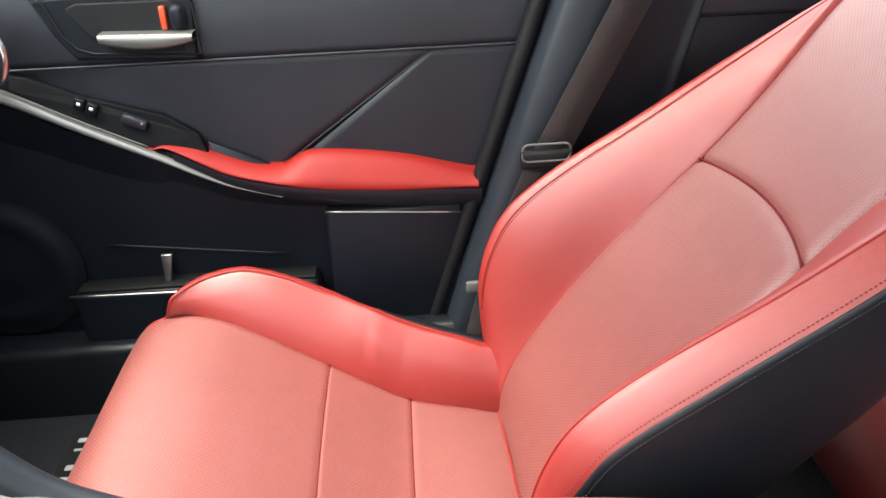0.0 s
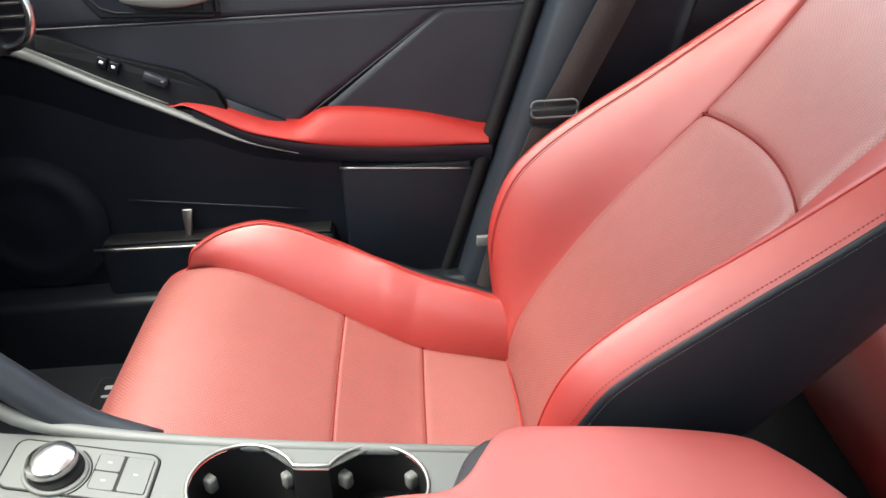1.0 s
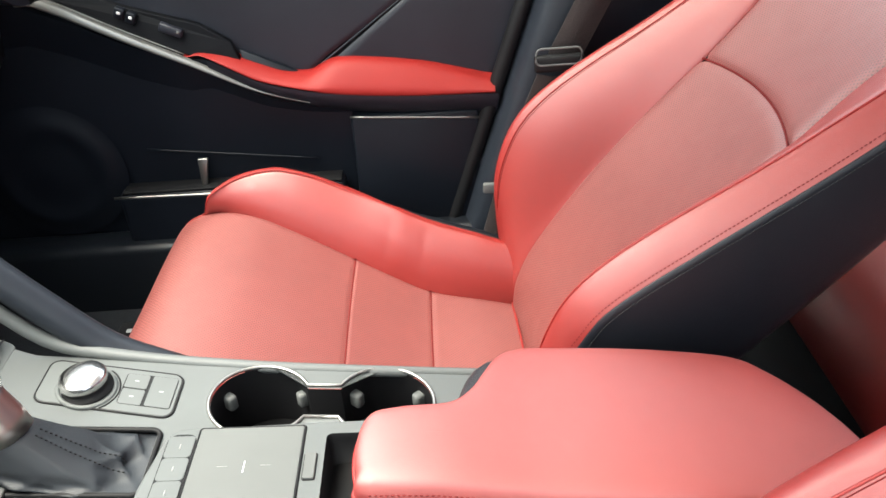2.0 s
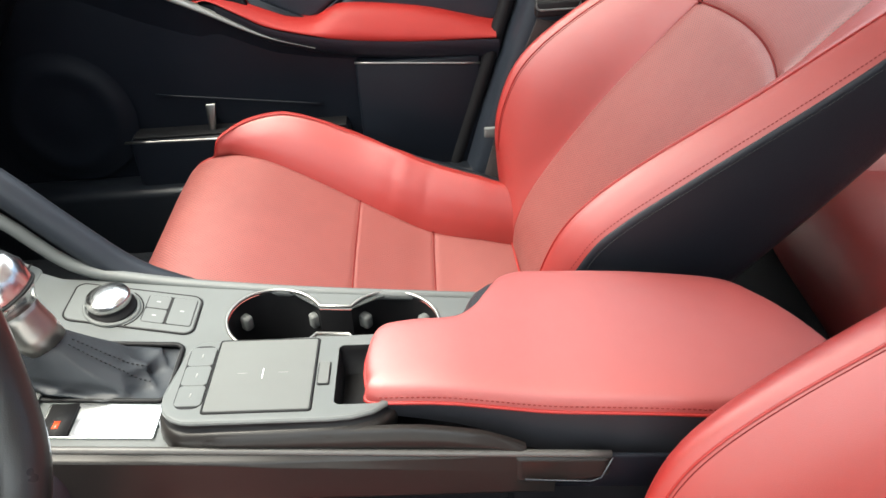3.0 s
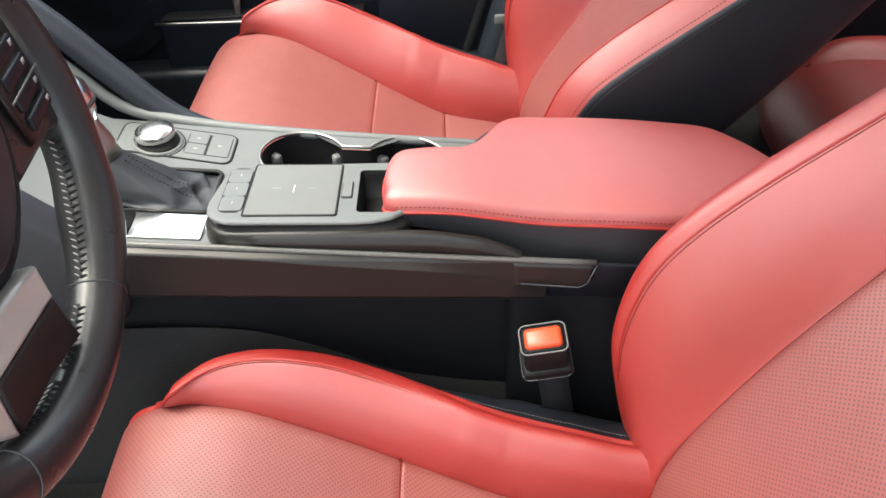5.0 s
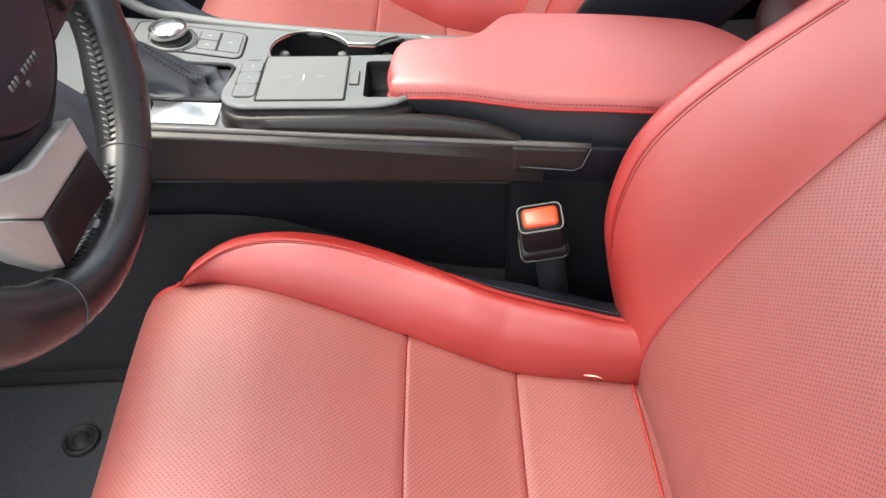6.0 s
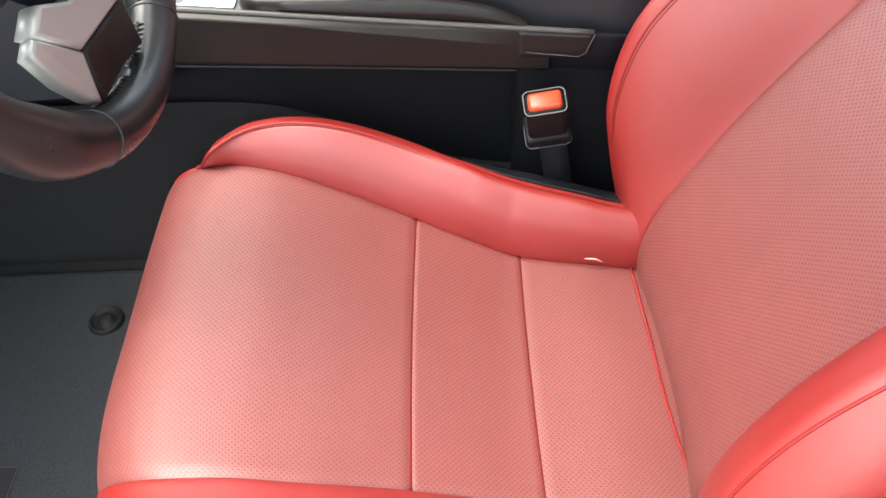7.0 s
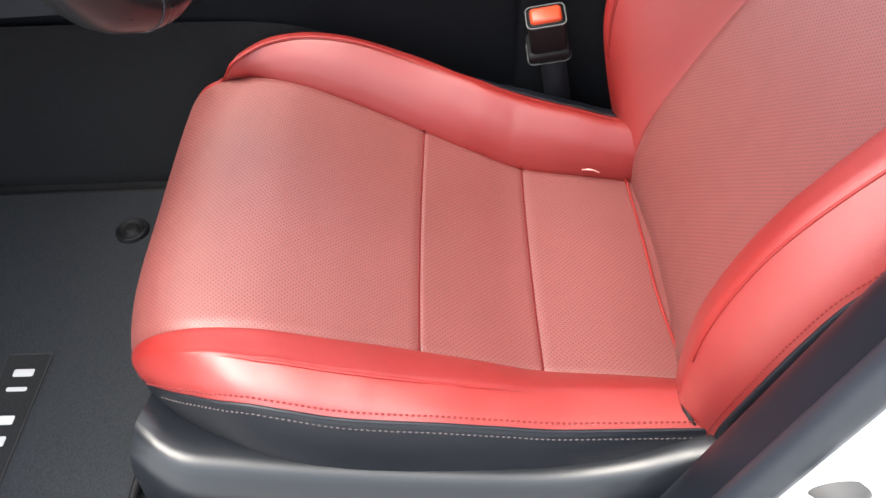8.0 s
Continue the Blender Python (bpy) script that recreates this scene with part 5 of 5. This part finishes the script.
# ---- belt buckle beside the driver seat ----
buckle = empty("belt_buckle", (0.1, 0.232, 0.30))
M = Matrix.Translation((-0.008, 0, 0.13)) @ Matrix.Rotation(radians(-8), 4, "Y") @ Matrix.Rotation(radians(22), 4, "X")
part("housing", box(-0.021, 0.021, -0.014, 0.014, -0.03, 0.035, 0.006, 3, m=M), RUBBER, buckle, "black buckle housing")
part("collar", box(-0.0245, 0.0245, -0.0175, 0.0175, -0.030, -0.014, 0.004, 2, m=M), RUBBER, buckle)
part("collar_edge", tube([M @ Vector((x, y, -0.029)) for x, y in rounded(0, 0, 0.049, 0.035, 0.007)], 0.0009, 6, closed=True), PAD, buckle)
part("release_button", box(-0.0175, 0.0175, -0.0105, 0.0100, 0.029, 0.0395, 0.0045, 3, m=M), ORANGE, buckle, "orange release button")
part("rim", tube([M @ Vector((x, y, 0.0335)) for x, y in rounded(0, 0, 0.043, 0.029, 0.006)], 0.0009, 6, closed=True), PAD, buckle)
part("stalk", strap([(0.0, 0.0, 0.10), (0.008, 0.0, 0.05), (0.014, 0.0, 0.0), (0.018, 0.0, -0.07)], 0.030, (1, 0, 0.2), 0.006), FLATBLACK, buckle)
tagged(buckle, "black belt buckle with orange release button", "buckle")

# ---- steering wheel ----
wheel = empty("steering_wheel")
RW, TILT_W = 0.172, 14.0


def rim_pt(a, r=0.0, f=0.0):
    """a: degrees from the bottom towards the console; f: towards the driver."""
    q = radians(a)
    return Vector((f, (RW + r) * math.sin(q), -(RW + r) * math.cos(q)))


def rim_r(a):
    d = abs((a + 180) % 360 - 180)
    return 0.0190 + 0.0035 * math.exp(-(((d - 46) / 11) ** 2)) + 0.0012 * math.exp(-(((d - 75) / 14) ** 2))


part("rim", tube([rim_pt(360 * i / 160) for i in range(160)], [rim_r(360 * i / 160) for i in range(160)], 20, closed=True, up=(1, 0, 0)), WHEEL, wheel, "black leather wheel rim")
for a in (27, -27, 122, -122):
    part("rim_seam", tube([rim_pt(a, rim_r(a) * 1.01 * math.cos(t), rim_r(a) * 1.01 * math.sin(t)) for t in [math.tau * k / 24 for k in range(24)]], 0.0008, 5, closed=True), BOOT, wheel)


def rim_in(a, q, k=1.0):
    """Point on the rim's inner side, q degrees from straight inward towards the driver."""
    r = rim_r(a) * k
    return rim_pt(a, -r * math.cos(radians(q)), r * math.sin(radians(q)))


for s in (-1, 1):
    for a0, a1, n in ((28, 66, 20), (2, 21, 10)):
        part("lace_band", sheet(lambda u, w: rim_in(s * (a0 + (a1 - a0) * u), -50 + 54 * w, 1.012), 40, 10), RUBBER, wheel, "black seam band inside the rim")
        for k in range(n):
            a = s * (a0 + 1.9 * k + 0.5)
            part("lace", tube([rim_in(a + s * 1.15 * w, q, 1.03) for w, q in ((0, 2), (0.5, -4), (1.0, -10))], [0.0004, 0.0008, 0.0004], 5), LACE, wheel)
            part("lace_hole", tube([rim_in(a + s * 0.2 * w, q, 1.005) for w, q in ((0, 3), (0.5, 10), (1.0, 17))], [0.0017, 0.0010, 0.0003], 5), RUBBER, wheel)
for s in (-1, 1):
    part("side_spoke", prism([(0.022, s * 0.05, 0.040), (0.010, s * 0.160, 0.034), (0.004, s * 0.171, -0.02), (0.003, s * 0.168, -0.067), (0.006, s * 0.152, -0.060), (0.013, s * 0.125, -0.050), (0.020, s * 0.06, -0.050)][::s], (-0.022, 0, 0), 0.005), WHEEL, wheel, "black side spoke")
    bar = part("switch_pod", prism([(0.026, s * 0.088, 0.030), (0.016, s * 0.146, 0.026), (0.012, s * 0.147, -0.020), (0.015, s * 0.132, -0.040), (0.022, s * 0.090, -0.042)][::s], (-0.008, 0, 0), 0.003), PIANO, wheel, "gloss black switch pod")
    for k in range(4):
        z = -0.031 + 0.0135 * k
        part("spoke_switch", prism([(0.0245, s * 0.096, z - 0.005), (0.0175, s * 0.139, z - 0.005), (0.0185, s * 0.139, z + 0.005), (0.0255, s * 0.096, z + 0.005)][::s], (-0.006, 0, 0), 0.0015), TRIM, bar)
        part("switch_mark", prism([(0.0193, s * 0.131, z - 0.0018), (0.0186, s * 0.136, z - 0.0018), (0.0191, s * 0.136, z + 0.0018), (0.0198, s * 0.131, z + 0.0018)][::s], (-0.001, 0, 0), 0.0), PADMARK, bar)
    part("silver_line", tube([(0.0275, s * 0.086, -0.012), (0.0175, s * 0.146, -0.012)], 0.0008, 6), RAIL, bar)
# lower spoke towards the console: a satin fold over a dark plate
LOWER = [("spoke_trim", SPOKE, "satin silver spoke trim", [(0.020, 0.024, -0.085), (0.020, 0.019, -0.107), (0.020, -0.058, -0.101), (0.020, -0.092, -0.070), (0.020, -0.069, -0.062), (0.020, -0.04, -0.076), (0.020, -0.005, -0.080)], 0.016),
         ("spoke_panel", SPOKEDARK, "dark brown lower spoke panel", [(0.0195, 0.019, -0.108), (0.011, 0.027, -0.147), (0.009, -0.014, -0.142), (0.009, -0.056, -0.141), (0.0195, -0.057, -0.102)], 0.014),
         ("spoke_edge", SPOKE, "", [(0.0195, -0.058, -0.102), (0.009, -0.058, -0.140), (0.009, -0.068, -0.131), (0.010, -0.084, -0.108), (0.012, -0.096, -0.080), (0.0195, -0.092, -0.071)], 0.012)]
for nm, mt, lb, outline, d in LOWER:
    part(nm, prism(outline, (-d, 0, 0), 0.003), mt, wheel, lb)


def hub(u, w):
    a = math.tau * w
    c, d = math.cos(a), math.sin(a)
    rr = 0.079 * (1 if d > 0 else 1 - 0.10 * abs(c) * abs(d))
    k = math.sin(u * math.pi / 2)
    return (0.014 + 0.026 * math.cos(u * math.pi / 2) ** 0.55, rr * k * c * 1.03 - 0.006, 0.012 + rr * k * d)


part("hub_collar", sheet(lambda u, w: (0.026 - 0.020 * u ** 2.2, 0.002 + (0.045 + 0.055 * u) * math.cos(math.tau * w), 0.014 + (0.045 + 0.055 * u) * math.sin(math.tau * w)), 14, 60), TRIM, wheel, "black collar round the hub")
part("hub", sheet(hub, 24, 72), DOORSKIN, wheel, "black padded hub")
part("hub_seam", tube([(0.0235, -0.006 + 0.0775 * math.cos(t) * 1.04, 0.012 + 0.077 * math.sin(t)) for t in [math.tau * k / 60 for k in range(60)]], 0.002, 6, closed=True), RUBBER, wheel)
for k in range(9):
    if k != 3:
        part("hub_mark", box(0.0372, 0.0384, -0.034 + 0.0046 * k, -0.0318 + 0.0046 * k, -0.0335, -0.0295, 0), HUBMARK, wheel)
part("hub_mark", box(0.0362, 0.0376, -0.018, -0.0145, -0.0405, -0.0370, 0), HUBMARK, wheel)
part("column", tube([(-0.01, 0, 0), (-0.2, 0, 0.0)], 0.045, 16, up=(0, 1, 0)), TRIM, wheel)
wheel.matrix_world = Matrix.Translation((-0.280, 0.046, 0.776)) @ Matrix.Rotation(radians(-TILT_W), 4, "Y")
tagged(wheel, "black leather steering wheel with grey lacing and satin spokes", "steering wheel")

# ---- floor mats ----
def mat_at(name, cx, cy, w, d, label, clip=True):
    m = empty(name, (cx, cy, 0.209))
    part("mat_body", prism([(x, y, 0.0) for x, y in rounded(0, 0, w, d, 0.05)], (0, 0, 0.016), 0.004), MATPILE, m, "dark grey carpet pile")
    part("binding", tube([(x, y, 0.012) for x, y in rounded(0, 0, w, d, 0.05)], 0.005, 8, closed=True), RUBBER, m, "black bound edge")
    return tagged(m, label, "floor mat", "floor mats")


dmat = mat_at("floor_mat", -0.55, -0.022, 0.44, 0.50, "dark grey driver floor mat with badge text")
pmat = mat_at("floor_mat", -0.60, 0.83, 0.44, 0.46, "dark grey passenger floor mat with badge text")
cl = part("mat_clip", lathe([(0.021, 0.0155), (0.0205, 0.021), (0.0185, 0.0225), (0.016, 0.021), (0.014, 0.0175), (0.010, 0.0175), (0.0085, 0.023), (0.005, 0.024), (0.0, 0.0225)]), RUBBER, dmat, "round black mat clip")
cl.location = (0.125, 0.169, 0.0)

for m, cx, cy in ((dmat, 0.066, -0.135), (pmat, 0.112, 0.04)):
    tag = part("badge", box(cx - 0.026, cx + 0.022, cy - 0.115, cy + 0.115, 0.0158, 0.0172, 0.001), CARPET, m, "black woven badge with pale bars")
    part("badge_hem", tube([(x, y, 0.0172) for x, y in rounded(cx - 0.002, cy, 0.048, 0.23, 0.003)], 0.0009, 5, closed=True), DARKTHREAD, tag)
    for y0, y1 in ((0.082, 0.097), (0.066, 0.071), (0.022, 0.039), (-0.003, 0.015), (-0.028, -0.010), (-0.053, -0.035), (-0.078, -0.060)):
        part("badge_bar", prism([(cx + x, cy + y, 0.0170) for x, y in rounded(-0.0015, (y0 + y1) / 2, 0.022, (y1 - y0) * (0.62 if y1 - y0 > 0.01 else 1.0), 0.0018, 3)], (0, 0, 0.0009), 0.0), BADGE, tag)

# ---- rear bench ----
bench = empty("rear_bench", (0.735, 0.73, 0.209))
part("bench_cushion", sheet(lambda u, w: (lambda q, y, e: (q.x + 0.05 * e, y, q.y - 0.10 * e * max(0.3, q.y / 0.2)))(
    spline([(-0.11, -0.03, 0), (-0.18, 0.03, 0), (-0.20, 0.10, 0), (-0.175, 0.16, 0), (-0.10, 0.195, 0), (0.05, 0.19, 0), (0.35, 0.16, 0)], u), -1.0 + 1.25 * w, max(0, (w - 0.88) / 0.12) ** 2.5), 50, 90), RED, bench, "red leather rear cushion")
part("bench_bolster", sheet(lambda u, w: (lambda q: (q.x + 0.03 * w, 0.13 + 0.08 * w - 0.10 * u * (1 - w) * 0.6, q.y + 0.022 * math.sin(math.pi * min(1, w * 1.1)) * math.sin(math.pi * min(1, 0.1 + 0.9 * u)) - 0.03 * w * w))(
    spline([(-0.165, 0.165, 0), (-0.10, 0.1955, 0), (0.05, 0.1905, 0), (0.25, 0.172, 0)], u)), 30, 20), RED, bench, "red leather side bolster")
part("bench_seam", tube([(-0.15 + 0.36 * i / 12, 0.13 - 0.06 * i / 12, lerp_table([(-0.15, 0.176), (-0.10, 0.197), (0.05, 0.192), (0.25, 0.174)], -0.15 + 0.36 * i / 12)) for i in range(13)], 0.0022, 6), SEAM, bench)
part("bench_back", sheet(lambda u, w: (0.30 + 0.25 * u, -1.0 + 1.30 * w, 0.12 + 0.55 * u), 20, 20), RED, bench, "red leather rear backrest")
part("bench_base", box(-0.10, 0.6, -1.0, 0.30, -0.04, 0.06, 0.01), TRIM, bench)
tagged(bench, "red leather rear bench seat behind the front seats", "bench seat")

# ---- driver's door opening ----
dpil = empty("driver_pillar", (0.16, -0.3, 0.16))


def post(u, w, pts):
    z = 0.16 + 0.95 * u
    q = spline([(x, y, 0) for x, y in pts], w)
    return (q.x + 0.33 * (z - 0.45) - 0.16, q.y + 0.3, z - 0.16)


part("pillar_cover", sheet(lambda u, w: post(u, w, [(0.34, -0.256), (0.25, -0.257), (0.200, -0.263), (0.168, -0.290), (0.164, -0.325)]), 30, 30), TRIM, dpil, "dark grey pillar cover")
part("door_seal", tube([post(i / 20, 0, [(0.172, -0.331), (0.172, -0.331)]) for i in range(21)], 0.013, 12), GREYPL, dpil, "black rubber door seal")
part("body_panel", sheet(lambda u, w: post(u, w, [(0.178, -0.338), (0.20, -0.352), (0.26, -0.372), (0.34, -0.395), (0.5, -0.42)]), 30, 30), PAINT, dpil, "white painted door frame")
part("striker_cover", sheet(lambda u, w: (0.206 - 0.16 + 0.020 * u * math.cos(math.tau * w), -0.352 + 0.3 - 0.012 * math.cos(u * math.pi / 2), 0.476 - 0.16 + 0.011 * u * math.sin(math.tau * w)), 8, 30), RAIL, dpil, "grey rubber striker cover")
tagged(dpil, "dark grey pillar beside the driver seat with white body", "pillar", kind="structure")
dsill = part("driver_sill", box(-0.9, 1.3, -0.46, -0.36, -0.1, 0.17, 0.02), PAINT)
tagged(dsill, "white painted car sill", "sill", kind="structure")
# rear door out of view, added to keep side light off the bench
rear_door = empty("rear_door", (0.9, -0.42, 0.16))
part("door_skin", box(-0.42, 0.62, -0.05, 0.0, 0.0, 0.72, 0.015), PAINT, rear_door, "white painted outer skin")
part("door_trim", box(-0.40, 0.62, 0.003, 0.03, 0.0, 0.72, 0.008), TRIM, rear_door, "black inner trim")
tagged(rear_door, "unseen closed white rear door with black inner trim, blocking side light", "car door", kind="structure")
